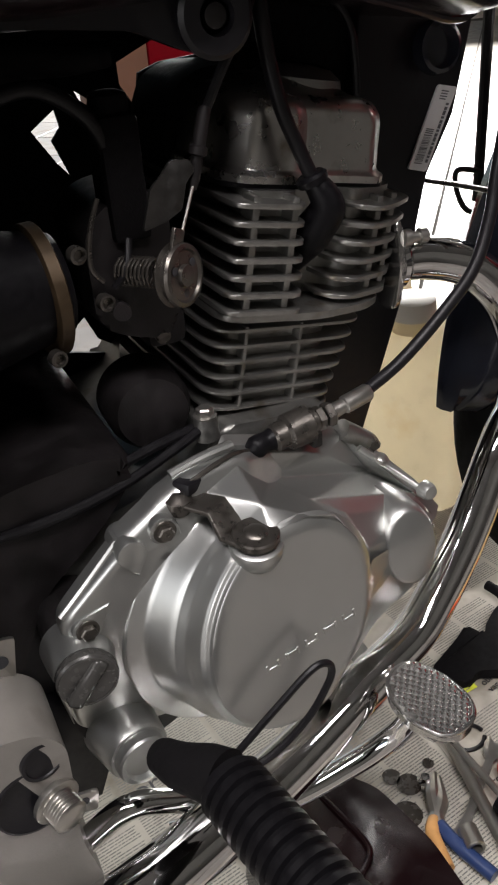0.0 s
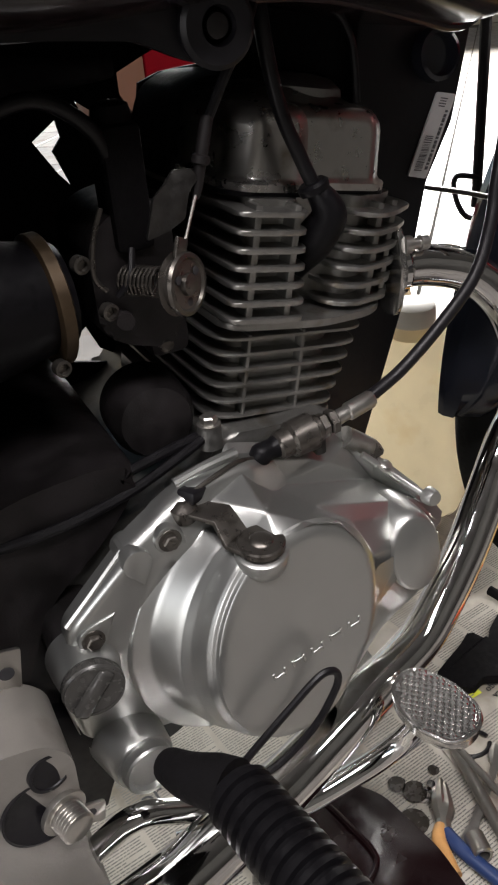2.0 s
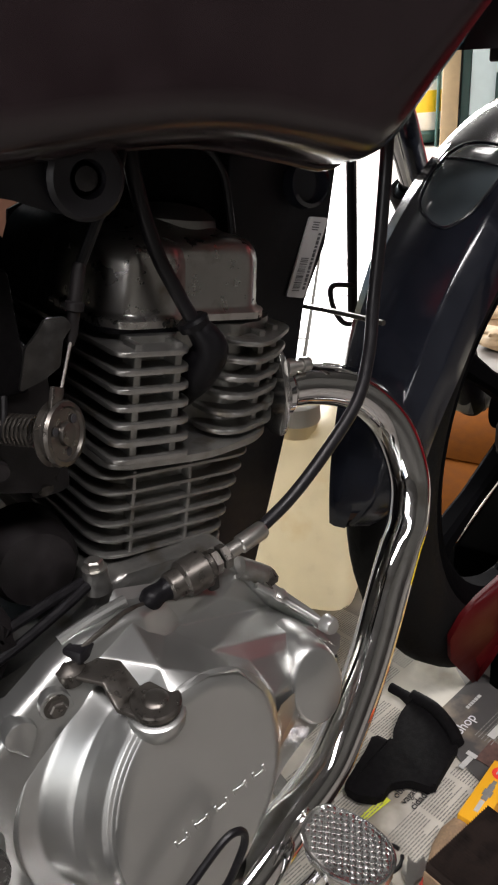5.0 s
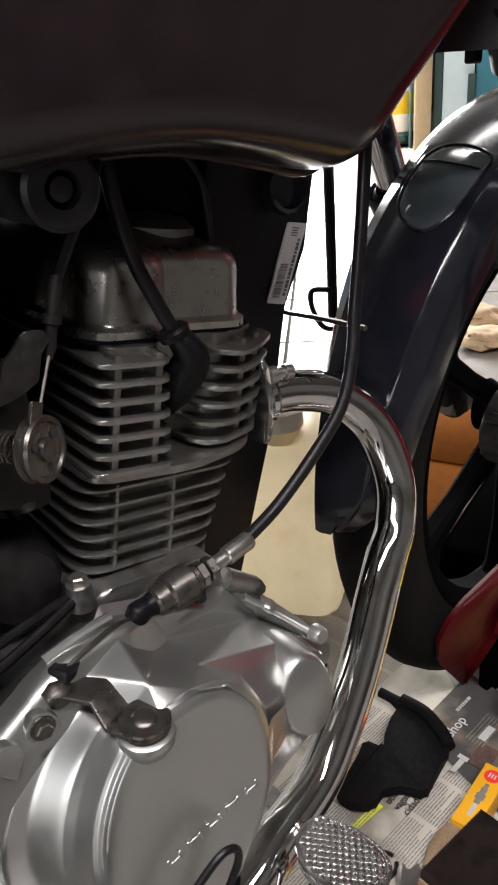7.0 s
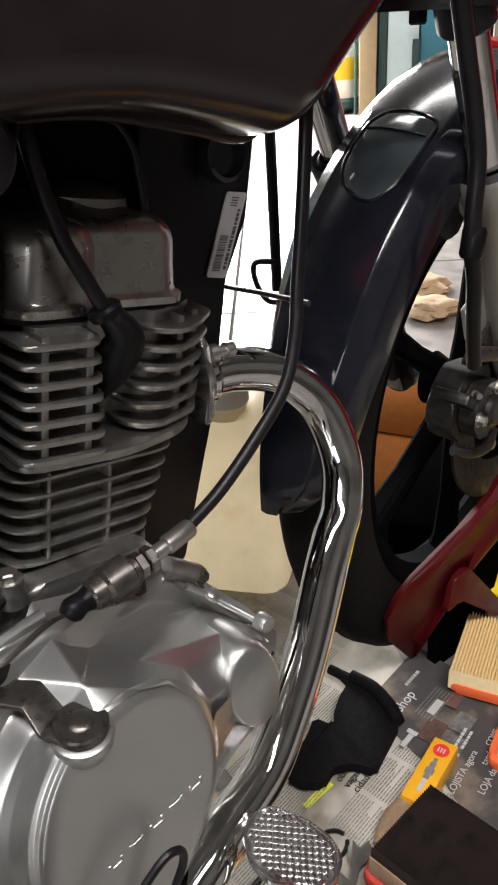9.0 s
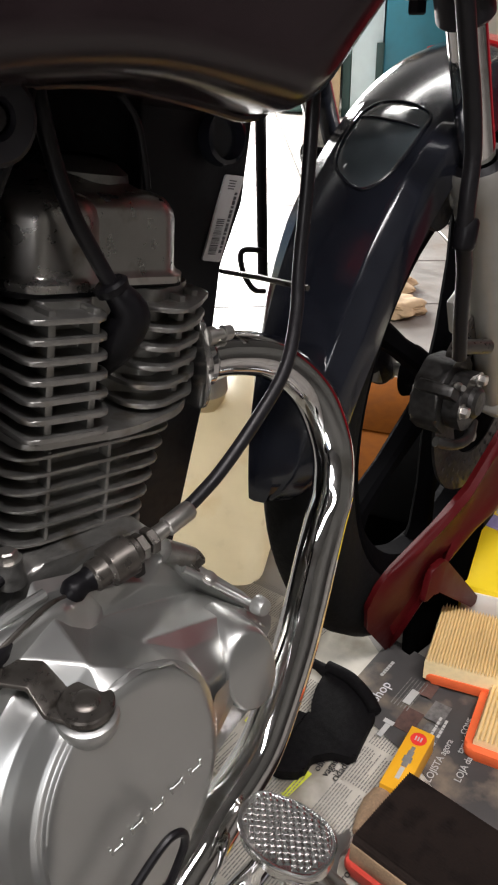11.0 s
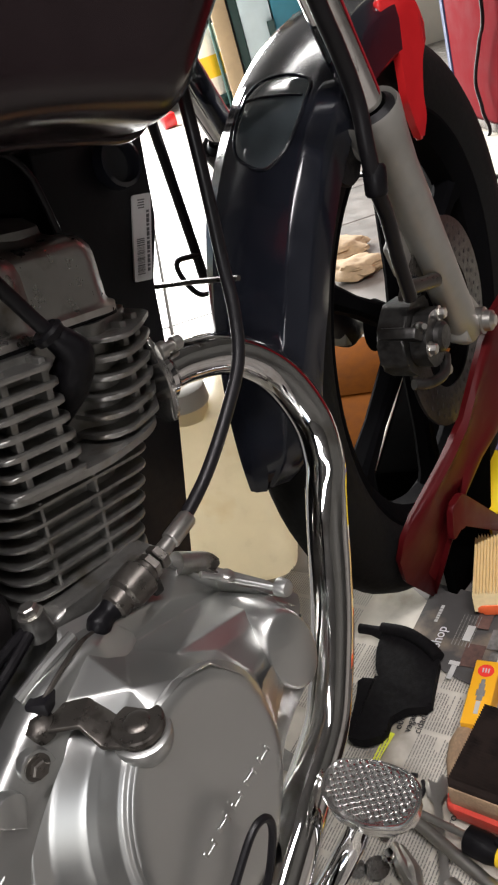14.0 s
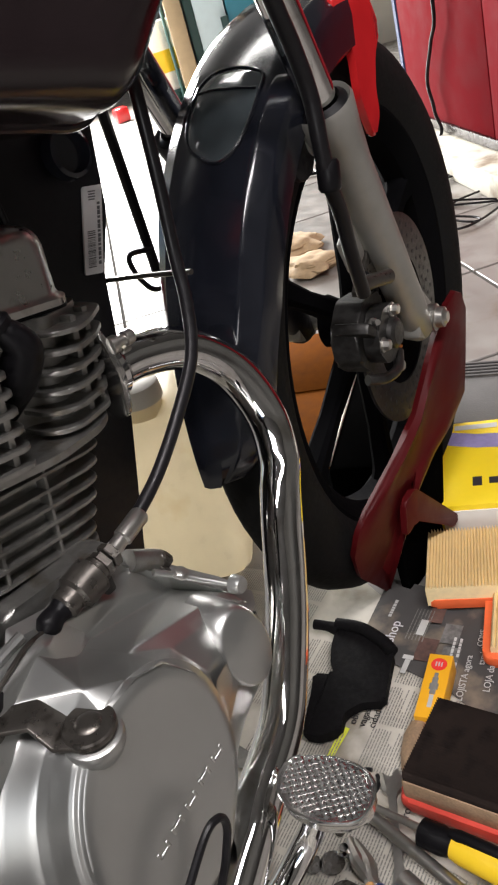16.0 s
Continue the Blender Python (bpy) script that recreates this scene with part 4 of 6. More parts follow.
part("stay_loop", tube([(0.427, 0.165, 0.49), (0.412, 0.165, 0.494), (0.398, 0.165, 0.4965), (0.393, 0.165, 0.491), (0.396, 0.165, 0.476), (0.404, 0.165, 0.461), (0.413, 0.165, 0.452), (0.426, 0.165, 0.448)], 0.003, 8), BLACK_PAINT, bike)

# tank
TANK = [(-0.34, 0.7), (-0.2, 0.682), (-0.06, 0.672), (0.05, 0.679), (0.11, 0.676), (0.17, 0.661), (0.205, 0.652), (0.225, 0.66), (0.25, 0.684), (0.32, 0.748), (0.40, 0.815), (0.37, 0.9), (0.1, 0.94), (-0.34, 0.86)]
tl = rounded(TANK, 0.03, 5)
cx, cz = 0.02, 0.79
rings = []
for y, s in ((0.165, 0.72), (0.155, 0.86), (0.135, 0.95), (0.11, 1.0), (0.0, 1.0), (-0.045, 1.0), (-0.05, 0.995), (-0.056, 0.985), (-0.07, 0.975), (-0.085, 0.955), (-0.098, 0.92), (-0.106, 0.86), (-0.109, 0.78), (-0.11, 0.7)):
    rings.append([Vector((cx + (u - cx) * (0.6 + 0.4 * s), y, cz + (v - cz) * s)) for u, v in tl])
bm = bmesh.new()
skin(bm, rings)
tank = part("fuel_tank", bm, TANK_PAINT, bike, "dark glossy fuel tank with a red lower edge", 40)
part("tank_seam", tube([(-0.34, -0.052, 0.702), (-0.2, -0.052, 0.684), (-0.06, -0.052, 0.674), (0.05, -0.052, 0.68), (0.11, -0.052, 0.677), (0.17, -0.052, 0.662), (0.2, -0.052, 0.654), (0.22, -0.052, 0.658), (0.25, -0.052, 0.682), (0.32, -0.052, 0.748), (0.38, -0.052, 0.8)], 0.003, 10), TANK_PAINT, tank)
tank.data.materials.append(RED_PAINT)
for face in tank.data.polygons:
    if face.center.x > 0.2 and face.normal.z < -0.25 and face.center.z < 0.86 and -0.06 < face.center.y < 0.02:
        face.material_index = 1
part("tank_stripe", tube([(0.222, -0.056, 0.6575), (0.238, -0.058, 0.6695), (0.263, -0.0595, 0.691), (0.324, -0.059, 0.745), (0.386, -0.057, 0.798)], [0.001, 0.0028, 0.003, 0.003, 0.003], 10), RED_PAINT, tank, "thin red stripe")
bm = prism(rounded([(-0.2, 0.7), (-0.05, 0.69), (0.02, 0.69), (0.045, 0.684), (0.045, 0.66), (0.03, 0.652), (0.012, 0.657), (-0.012, 0.668), (-0.05, 0.672), (-0.2, 0.684)], 0.008), -0.068, -0.077, xz, 0.002)
lathe([(0, 0.02), (0.005, 0.0205), (0.007, 0.018), (0.007, 0.0095), (0.001, 0.0085)], (0.03, -0.076, 0.671), (0, -1, 0), 32, bm)
ear = part("tank_mount_bracket", bm, BLACK_PAINT, bike, "dark tank mounting bracket with a round bush")
part("bush_bolt", lathe([(0, 0.0065), (0.004, 0.006), (0.005, 0.003)], (0.03, -0.077, 0.671), (0, -1, 0), 20), ALU_DARK, ear)

# brake pedal
PADC = Vector((0.1005, -0.1945, 0.249))
PAD = [(-0.0153, 0.0342), (-0.0036, 0.0408), (0.0108, 0.0402), (0.0227, 0.0144), (0.0249, -0.0084), (0.0193, -0.0219), (0.0042, -0.0281), (-0.0117, -0.0264), (-0.0227, -0.0042), (-0.0227, 0.0198)]
pad_out = rounded(PAD, 0.0075, 4)
pedal = part("brake_pedal", tube([(0.094, -0.19, 0.244), (0.0935, -0.182, 0.226), (0.082, -0.172, 0.2), (0.052, -0.165, 0.182), (-0.005, -0.158, 0.17), (-0.083, -0.142, 0.17)], [0.0085, 0.009, 0.009, 0.0085], 16), CHROME, bike, "chrome brake pedal")
part("pedal_pad", prism(pad_out, -0.010, 0.001, lambda u, v, d: PADC + Vector((u, v, d)), 0.004, seg=4), STUD_CHROME, pedal, "chrome pedal pad with diamond studs")
bm = bmesh.new()
for i in range(-10, 11):
    for j in range(-10, 11):
        u, v = (i + j) * 0.0028, (i - j) * 0.0032
        near = min(math.hypot(a + (c - a) * g - u, b + (d - b) * g - v) for (a, b), (c, d) in zip(pad_out, pad_out[1:] + pad_out[:1]) for g in (0, 0.2, 0.4, 0.6, 0.8))
        if near < 0.0027 or not sum(1 for (a, b), (c, d) in zip(pad_out, pad_out[1:] + pad_out[:1]) if (b > v) != (d > v) and u < (c - a) * (v - b) / (d - b) + a) % 2:
            continue
        c = PADC + Vector((u, v, 0.001))
        base = [bm.verts.new(c + Vector((dx * 0.0027, dy * 0.0031, 0))) for dx, dy in ((1, 0), (0, 1), (-1, 0), (0, -1))]
        top = bm.verts.new(c + Vector((0, 0, 0.002)))
        for k in range(4):
            bm.faces.new((base[k], base[(k + 1) % 4], top))
tagged(part("stud_grid", bm, STUD_CHROME, pedal, sharp=5), kind="stuff")
part("pad_rim", tube([PADC + Vector((u * 0.965, v * 0.965, -0.0008)) for u, v in pad_out + pad_out[:1]], 0.002, 10, 1, smooth=False), STUD_CHROME, pedal, "smooth chrome rim")

part("switch_rod", tube([(-0.0552, -0.1869, 0.2664), (-0.0466, -0.185, 0.275), (-0.0104, -0.185, 0.3045), (0.0115, -0.185, 0.3207), (0.022, -0.185, 0.3207), (0.0258, -0.185, 0.3131), (0.022, -0.185, 0.3007), (0.0068, -0.185, 0.2788), (-0.0209, -0.185, 0.2607), (-0.0504, -0.185, 0.2578)], 0.0025, 10), CABLE, bike, "bent black wire rod")
peg = part("footpeg", tube([(-0.084, -0.165, 0.28), (-0.078, -0.186, 0.29), (-0.068, -0.203, 0.297), (-0.062, -0.214, 0.30)], [0.011, 0.014, 0.0165, 0.0175], 18), BLACK_PLASTIC, bike, "footpeg with ribbed black rubber")
a, b = Vector((-0.062, -0.214, 0.30)), Vector((-0.042, -0.337, 0.300))
prof = [(0, 0.012), (0.001, 0.0175)]
for k in range(16):
    d = 0.004 + k * 0.0082
    prof += [(d, 0.0178), (d + 0.0012, 0.0205), (d + 0.0048, 0.0205), (d + 0.006, 0.0176)]
prof += [(0.137, 0.0205), (0.138, 0.005)]
part("peg_rubber", lathe(prof, a, b - a, 40), RUBBER, peg, "ribbed black footpeg rubber")
part("stand_bar", tube([(-0.2, -0.16, 0.19), (-0.134, -0.15, 0.218), (-0.107, -0.15, 0.228), (-0.082, -0.15, 0.216), (-0.052, -0.15, 0.196), (-0.02, -0.14, 0.17)], 0.0085, 16), CHROME, bike)
bk = prism(rounded([(-0.27, 0.342), (-0.175, 0.352), (-0.15, 0.348), (-0.137, 0.332), (-0.139, 0.29), (-0.143, 0.25), (-0.135, 0.2), (-0.135, 0.17), (-0.27, 0.17)], 0.014), -0.12, -0.172, xz, 0.01, seg=4)
hanger = part("footpeg_bracket", bk, BRACKET, bike, "pale grey painted footpeg bracket")
part("pivot_nut", lathe([(0, 0.0135), (0.001, 0.0142), (0.004, 0.0142), (0.0045, 0.012), (0.0045, 0.0098)] + [(0.0045 + 0.0011 * k, 0.0102 if k % 2 else 0.0092) for k in range(1, 12)] + [(0.0175, 0.009), (0.018, 0.008)], (-0.151, -0.172, 0.295), (0.35, -1, -0.1), 28), STEEL, hanger, "threaded steel pivot bolt")
# black disc on the face, painted for the shade in the upper hollow
part("upper_hollow_disc", lathe([(-0.006, 0.0125), (0.0006, 0.0125), (0.0008, 0.0105), (-0.0, 0.01), (0.0004, 0.003)], (-0.151, -0.1724, 0.327), (0.2, -1, 0.05), 32), BLACK_PAINT, hanger)
part("lock_tab", prism(rounded([(-0.142, 0.258), (-0.138, 0.273), (-0.125, 0.27), (-0.128, 0.254)], 0.002), -0.158, -0.1605, xz, 0.0005), STEEL, hanger, "small steel tab with a hole")
part("tab_eye", lathe([(0, 0.003), (0.0005, 0.003), (0.0006, 0.002)], (-0.1345, -0.1604, 0.266), (0, -1, 0), 16), INK_BLACK, hanger)
# larger black disc, standing in for the dark hollow round the pivot
part("pivot_hollow_disc", lathe([(-0.004, 0.023), (0.0006, 0.023), (0.0008, 0.0215), (0.0002, 0.0205), (0.0002, 0.004)], (-0.161, -0.1722, 0.3), (0.12, -1, 0.05), 36), BLACK_PAINT, hanger)
bm = prism(rounded([(-0.165, 0.378), (-0.145, 0.374), (-0.15, 0.346), (-0.17, 0.348)], 0.002), -0.12, -0.1225, xz, 0.0005)
tab = part("tab_plate", bm, STEEL, bike)
part("tab_hole", lathe([(0, 0.0045), (0.0006, 0.0045), (0.0008, 0.003)], (-0.156, -0.1224, 0.36), (0, -1, 0), 20), INK_BLACK, tab)

# ---- front wheel, fork and mudguard in the wheel's own frame
WH = Matrix.Translation((0.618, 0.066, 0.32)) @ Euler((0, 0, radians(8.7))).to_matrix().to_4x4()


def wh(fw, left, up):
    return WH @ Vector((fw, left, up))


AX = WH.to_3x3() @ Vector((0, 1, 0))
C0 = wh(0, 0, 0)
wheel = part("front_wheel", lathe([(-0.045, 0.018), (-0.04, 0.03), (-0.02, 0.024), (0.02, 0.024), (0.04, 0.032), (0.045, 0.018)], C0, AX, 28), WHEEL_BLACK, bike, "black cast front wheel")
part("tyre", lathe([(-0.028, 0.236), (-0.036, 0.25), (-0.041, 0.27), (-0.038, 0.292), (-0.03, 0.306), (-0.017, 0.316), (0, 0.32), (0.017, 0.316), (0.03, 0.306), (0.038, 0.292), (0.041, 0.27), (0.036, 0.25), (0.028, 0.236)], C0, AX, 72, closed=True), TYRE, wheel, "worn black road tyre")
part("rim", lathe([(-0.03, 0.242), (-0.031, 0.236), (-0.026, 0.226), (-0.014, 0.214), (0.014, 0.214), (0.026, 0.226), (0.031, 0.236), (0.03, 0.242), (0.012, 0.23), (-0.012, 0.23)], C0, AX, 72, closed=True), WHEEL_BLACK, wheel)
for k in range(6):
    a = radians(26 + 60 * k)
    ra, rb = Vector((math.cos(a), 0, math.sin(a))), Vector((-math.sin(a), 0, math.cos(a)))
    rings = []
    for d, w, th in ((0.02, 0.016, 0.016), (0.06, 0.0125, 0.013), (0.14, 0.010, 0.011), (0.2, 0.013, 0.013), (0.216, 0.02, 0.016)):
        rings.append([WH @ (ra * d + rb * (w * su) + Vector((0, th * sv, 0))) for su, sv in ((-1, -0.6), (-0.6, -1), (0.6, -1), (1, -0.6), (1, 0.6), (0.6, 1), (-0.6, 1), (-1, 0.6))])
    bm = bmesh.new()
    skin(bm, rings)
    part("spoke", bm, WHEEL_BLACK, wheel)
bm = lathe([(-0.050, 0.075), (-0.0535, 0.075), (-0.0535, 0.1195), (-0.050, 0.1195)], C0, AX, 64, closed=True)
disc = part("brake_disc", bm, CALIPER, wheel, "drilled steel brake disc")
part("disc_carrier", lathe([(-0.046, 0.04), (-0.0515, 0.04), (-0.0515, 0.078), (-0.047, 0.078)], C0, AX, 40, closed=True), WHEEL_BLACK, disc)
bm = bmesh.new()
for k in range(36):
    for r, s in ((0.086, 0), (0.097, 0.33), (0.108, 0.66)):
        a = 2 * math.pi * (k + s) / 36
        lathe([(0, 0.0026), (0.0004, 0.0026)], wh(r * math.cos(a), -0.0537, r * math.sin(a)), -AX, 8, bm)
tagged(part("drill_hole", bm, INK_BLACK, disc), kind="stuff")
part("axle", lathe([(-0.108, 0.006), (-0.105, 0.0085), (-0.104, 0.0115), (-0.096, 0.012), (-0.095, 0.0155), (-0.092, 0.0155), (0.11, 0.009)], C0, AX, 20), STEEL, wheel)

RK = Vector((-0.429, 0, 0.903))
for sgn, nm in ((-1, "right"), (1, "left")):
    foot = wh(-0.0065, 0.075 * sgn, -0.016)
    up = (WH.to_3x3() @ RK).normalized()
    leg = part("fork_slider", lathe([(0, 0.012), (0.008, 0.0175), (0.05, 0.0195), (0.16, 0.021), (0.25, 0.0225), (0.29, 0.0255), (0.316, 0.0285), (0.32, 0.0268), (0.312, 0.0215)], foot, up, 32), FORK_GREY if sgn < 0 else BLACK_PAINT, bike, "grey painted fork slider" if sgn < 0 else "black fork slider")
    part("dust_seal", lathe([(0.305, 0.0165), (0.305, 0.0235), (0.317, 0.0235), (0.322, 0.018)], foot, up, 28, closed=True), RUBBER, leg)
    part("stanchion", lathe([(0.29, 0.0155), (0.72, 0.0155)], foot, up, 28), CHROME, leg, "chrome fork tube")
    part("slider_foot", prism(rounded([(-0.035, -0.012), (0.012, -0.02), (0.02, 0.005), (-0.01, 0.04), (-0.03, 0.03)], 0.008), 0.075 * sgn - 0.011, 0.075 * sgn + 0.011, lambda u, v, d: wh(u, d, v), 0.003), FORK_GREY, leg)
    part("mudguard_lug", lathe([(0, 0.0165), (0.016, 0.0155), (0.02, 0.0125), (0.028, 0.012), (0.029, 0.008)], wh(-0.132, 0.066 * sgn, 0.243), WH.to_3x3() @ Vector((-0.35, -0.94 * sgn, 0.05)), 20), FORK_GREY, leg)
yoke = part("lower_clamp", prism(rounded([(-0.17, -0.1), (-0.17, -0.06), (-0.165, 0.0), (-0.17, 0.06), (-0.17, 0.1), (-0.225, 0.1), (-0.25, 0.03), (-0.25, -0.03), (-0.225, -0.1)], 0.015), 0.392, 0.432, lambda u, v, d: wh(u, v, d), 0.005), BLACK_PAINT, bike, "black lower fork clamp")
for sgn in (-1, 1):
    hex_bolt(yoke, wh(-0.205, 0.04 * sgn, 0.393), (0, 0, -1), 0.0075, 0.011, BLACK_PAINT)
    part("clamp_collar", lathe([(0.438, 0.0205), (0.44, 0.022), (0.488, 0.022), (0.49, 0.0205)], wh(-0.0065, 0.075 * sgn, -0.016), WH.to_3x3() @ RK, 28), BLACK_PAINT, yoke)
part("steering_head", prism(rounded([(-0.2, 0.415), (-0.24, 0.393), (-0.36, 0.392), (-0.4, 0.43), (-0.4, 0.56), (-0.27, 0.56)], 0.012), 0.035, -0.035, lambda u, v, d: wh(u, d, v), 0.006), BLACK_PAINT, bike, "black steering head gusset")
for k in range(3):
    part("control_cable", tube([wh(-0.36, -0.05 - 0.012 * k, 0.43 + 0.012 * k), wh(-0.28, -0.07 - 0.01 * k, 0.45 + 0.01 * k), wh(-0.2, -0.06 - 0.012 * k, 0.475 + 0.008 * k), wh(-0.12, -0.02, 0.52)], 0.0035, 10), CABLE, bike)
part("brake_hose", tube([wh(-0.31, -0.1, 0.55), wh(-0.268, -0.1, 0.43), wh(-0.24, -0.1, 0.362), wh(-0.225, -0.1, 0.33), wh(-0.212, -0.1, 0.291), wh(-0.212, -0.1, 0.253), wh(-0.206, -0.098, 0.222), wh(-0.19, -0.095, 0.19), wh(-0.175, -0.09, 0.15), wh(-0.155, -0.085, 0.1)], 0.0068, 14), CABLE, bike, "black front brake hose")
part("hose_grommet", lathe([(0, 0.008), (0.003, 0.0098), (0.022, 0.0098), (0.025, 0.008)], wh(-0.209, -0.099, 0.215), (0.15, 0, 1), 20), RUBBER, bike)

# brake caliper
def in_wheel(u, v, d):
    return wh(u, d, v)


cal = part("brake_caliper", prism(rounded([(-0.075, 0.07), (-0.072, 0.03), (-0.09, -0.006), (-0.125, -0.002), (-0.15, 0.02), (-0.15, 0.055), (-0.12, 0.078)], 0.008), -0.036, -0.066, in_wheel, 0.004, seg=3), CALIPER, bike, "dirty cast aluminium brake caliper, colour darkened for shade")
part("outer_half", prism(rounded([(-0.088, 0.062), (-0.085, 0.03), (-0.1, 0.004), (-0.128, 0.01), (-0.142, 0.03), (-0.138, 0.05), (-0.118, 0.066)], 0.007), -0.067, -0.084, in_wheel, 0.004, seg=3), CALIPER, cal)
part("piston_boss", lathe([(0, 0.0165), (0.006, 0.016), (0.009, 0.0125), (0.0095, 0.004)], wh(-0.105, -0.083, 0.034), -AX, 28), CALIPER, cal)
part("bridge", box((0.045, 0.04, 0.012), (0, 0, 0), 0.003, WH @ pose(-0.135, -0.062, 0.05, 0, 35, 0)), CALIPER, cal)
part("caliper_bar", tube([wh(-0.158, -0.072, 0.008), wh(-0.14, -0.083, 0.0), wh(-0.112, -0.086, -0.004), wh(-0.088, -0.08, 0.004)], 0.0055, 12), CALIPER, cal)
part("mounting_bracket", prism(rounded([(-0.09, 0.075), (-0.06, 0.1), (-0.05, 0.13), (-0.075, 0.135), (-0.11, 0.1), (-0.13, 0.085)], 0.006), -0.058, -0.068, in_wheel, 0.002), STEEL_DULL, cal)
part("slide_pin", lathe([(0, 0.0075), (0.05, 0.0075), (0.052, 0.006)], wh(-0.138, -0.074, 0.102), WH.to_3x3() @ Vector((1, -0.25, -0.25)), 16), STEEL_DULL, cal)
part("bracket_lug", box((0.03, 0.012, 0.04), (0, 0, 0), 0.004, WH @ pose(-0.115, -0.062, 0.13, 0, -22, 0)), FORK_GREY, cal, "grey bracket lug")
part("pin_boot", lathe([(0, 0.009), (0.003, 0.011), (0.006, 0.009), (0.009, 0.011), (0.012, 0.009), (0.015, 0.008)], wh(-0.118, -0.066, 0.094), WH.to_3x3() @ Vector((1, -0.5, -0.1)), 16), RUBBER, cal)
for u, v, d in ((-0.07, 0.12, -0.068), (-0.098, -0.008, -0.08), (-0.132, 0.034, -0.084), (-0.096, 0.056, -0.084)):
    hex_bolt(cal, wh(u, d, v), -AX, 0.0058, 0.008, STEEL)
part("bleed_nipple", lathe([(0, 0.005), (0.005, 0.005), (0.007, 0.003), (0.016, 0.003)], wh(-0.13, -0.075, 0.058), WH.to_3x3() @ Vector((-0.6, -0.7, 0.3)), 12), STEEL, cal)
part("brake_pad", box((0.05, 0.006, 0.035), (0, 0, 0), 0.002, WH @ pose(-0.105, -0.0585, 0.03, 0, 20, 0)), BLACK_PAINT, cal)

# mudguard: arched section swept over the wheel
def guard(a0, a1, section, steps):
    bm = bmesh.new()
    rings = []
    for k in range(steps + 1):
        f = k / steps
        a = radians(a0 + (a1 - a0) * f)
        sec = section(f)
        rings.append([wh(r * math.cos(a), y, r * math.sin(a)) for y, r in sec])
    skin(bm, rings)
    return bm


def section(f):
    w = 0.058 + 0.006 * math.sin(f * math.pi) - 0.014 * max(f - 0.7, 0) / 0.3
    w *= math.sqrt(max(1 - (max(f - 0.9, 0) / 0.1) ** 2 * 0.72, 0.0))
    far = 0.05 - 0.012 * f - 0.024 * max(f - 0.55, 0) / 0.45
    deep = 0.05 - 0.012 * f
    outer = [(-w, 0.345 - deep), (-w - 0.002, 0.345 - deep * 0.45), (-w - 0.0005, 0.334), (-w + 0.0003, 0.3357), (-w + 0.0018, 0.3374), (-w + 0.011, 0.3466), (-w + 0.0127, 0.3481), (-w + 0.0148, 0.3492), (-w + 0.018, 0.3498), (-w * 0.4, 0.3545), (0, 0.3578), (far * 0.5, 0.3565), (far - 0.008, 0.350), (far - 0.002, 0.342), (far, 0.345 - deep)]
    inner = [(y * 0.95, r - 0.004) for y, r in outer[::-1]]
    return outer + inner


mud = part("front_mudguard", guard(91, 178, section, 60), BLACK_GLOSS, bike, "glossy black front mudguard", 20)

part("guard_side_plate", prism(rounded([(-0.195, 0.262), (-0.205, 0.24), (-0.165, 0.21), (-0.135, 0.225), (-0.135, 0.27), (-0.15, 0.288)], 0.015), -0.05, -0.057, lambda u, v, d: wh(u, d, v), 0.002), BLACK_PAINT, mud)
# raised reflector panel on the guard's rear shoulder
PANEL = [(120.5, 0.016), (118.5, 0.008), (117.5, -0.012), (118.0, -0.034), (119.2, -0.042), (121.5, -0.043), (126.0, -0.042), (130.0, -0.038), (132.5, -0.029), (133.2, -0.02), (132.6, -0.008), (131.0, 0.006), (128.5, 0.014), (124.5, 0.017)]
CROWN = ([-0.062, -0.0495, -0.046, -0.026, 0, 0.0225], [0.338, 0.3489, 0.3497, 0.3545, 0.3578, 0.3568])


def on_guard(ang, y, lift):
    r = float(np.interp(y, *CROWN)) + lift
    return wh(r * math.cos(radians(ang)), y, r * math.sin(radians(ang)))


edge = [(p.x, p.y) for p in spline([(a, y, 0) for a, y in PANEL + PANEL[:1]], 4)[:-1]]
ca, cy = sum(p[0] for p in edge) / len(edge), sum(p[1] for p in edge) / len(edge)
bm = bmesh.new()
skin(bm, [[on_guard(ca + (a - ca) * q, cy + (y - cy) * q, lift) for a, y in edge] for q, lift in ((0.03, 0.0012), (0.3, 0.0012), (0.6, 0.0012), (0.85, 0.0012), (0.97, 0.0009), (1.0, 0.0002), (1.0, -0.004))])
lens = part("reflector_panel", bm, LENS, mud, "dark smooth inset panel")
part("panel_rim", tube([on_guard(a, y, 0.0006) for a, y in edge + edge[:1]], 0.0016, 8, 1, smooth=False), BLACK_GLOSS, lens)
part("panel_ledge", tube([on_guard(121.6, 0.014 - 0.0135 * k, 0.0016) for k in range(5)], 0.0012, 8), BLACK_GLOSS, lens)
bm = guard(78, 92, lambda f: [(-0.035 - 0.022 * f, 0.335), (-0.033 - 0.02 * f, 0.35), (0, 0.3625), (0.03 + 0.017 * f, 0.351), (0.03 + 0.02 * f, 0.335), (0, 0.357)], 24)
part("guard_front", bm, RED_PAINT, mud, "red front section of the mudguard")
blade = [(-0.041, 0.345), (0.03, 0.345), (0.052, 0.325), (0.065, 0.298), (0.041, 0.276), (0.028, 0.246), (0.028, 0.223), (0.006, 0.201), (-0.007, 0.227), (-0.015, 0.251), (-0.012, 0.287), (-0.02, 0.308), (-0.041, 0.325)]
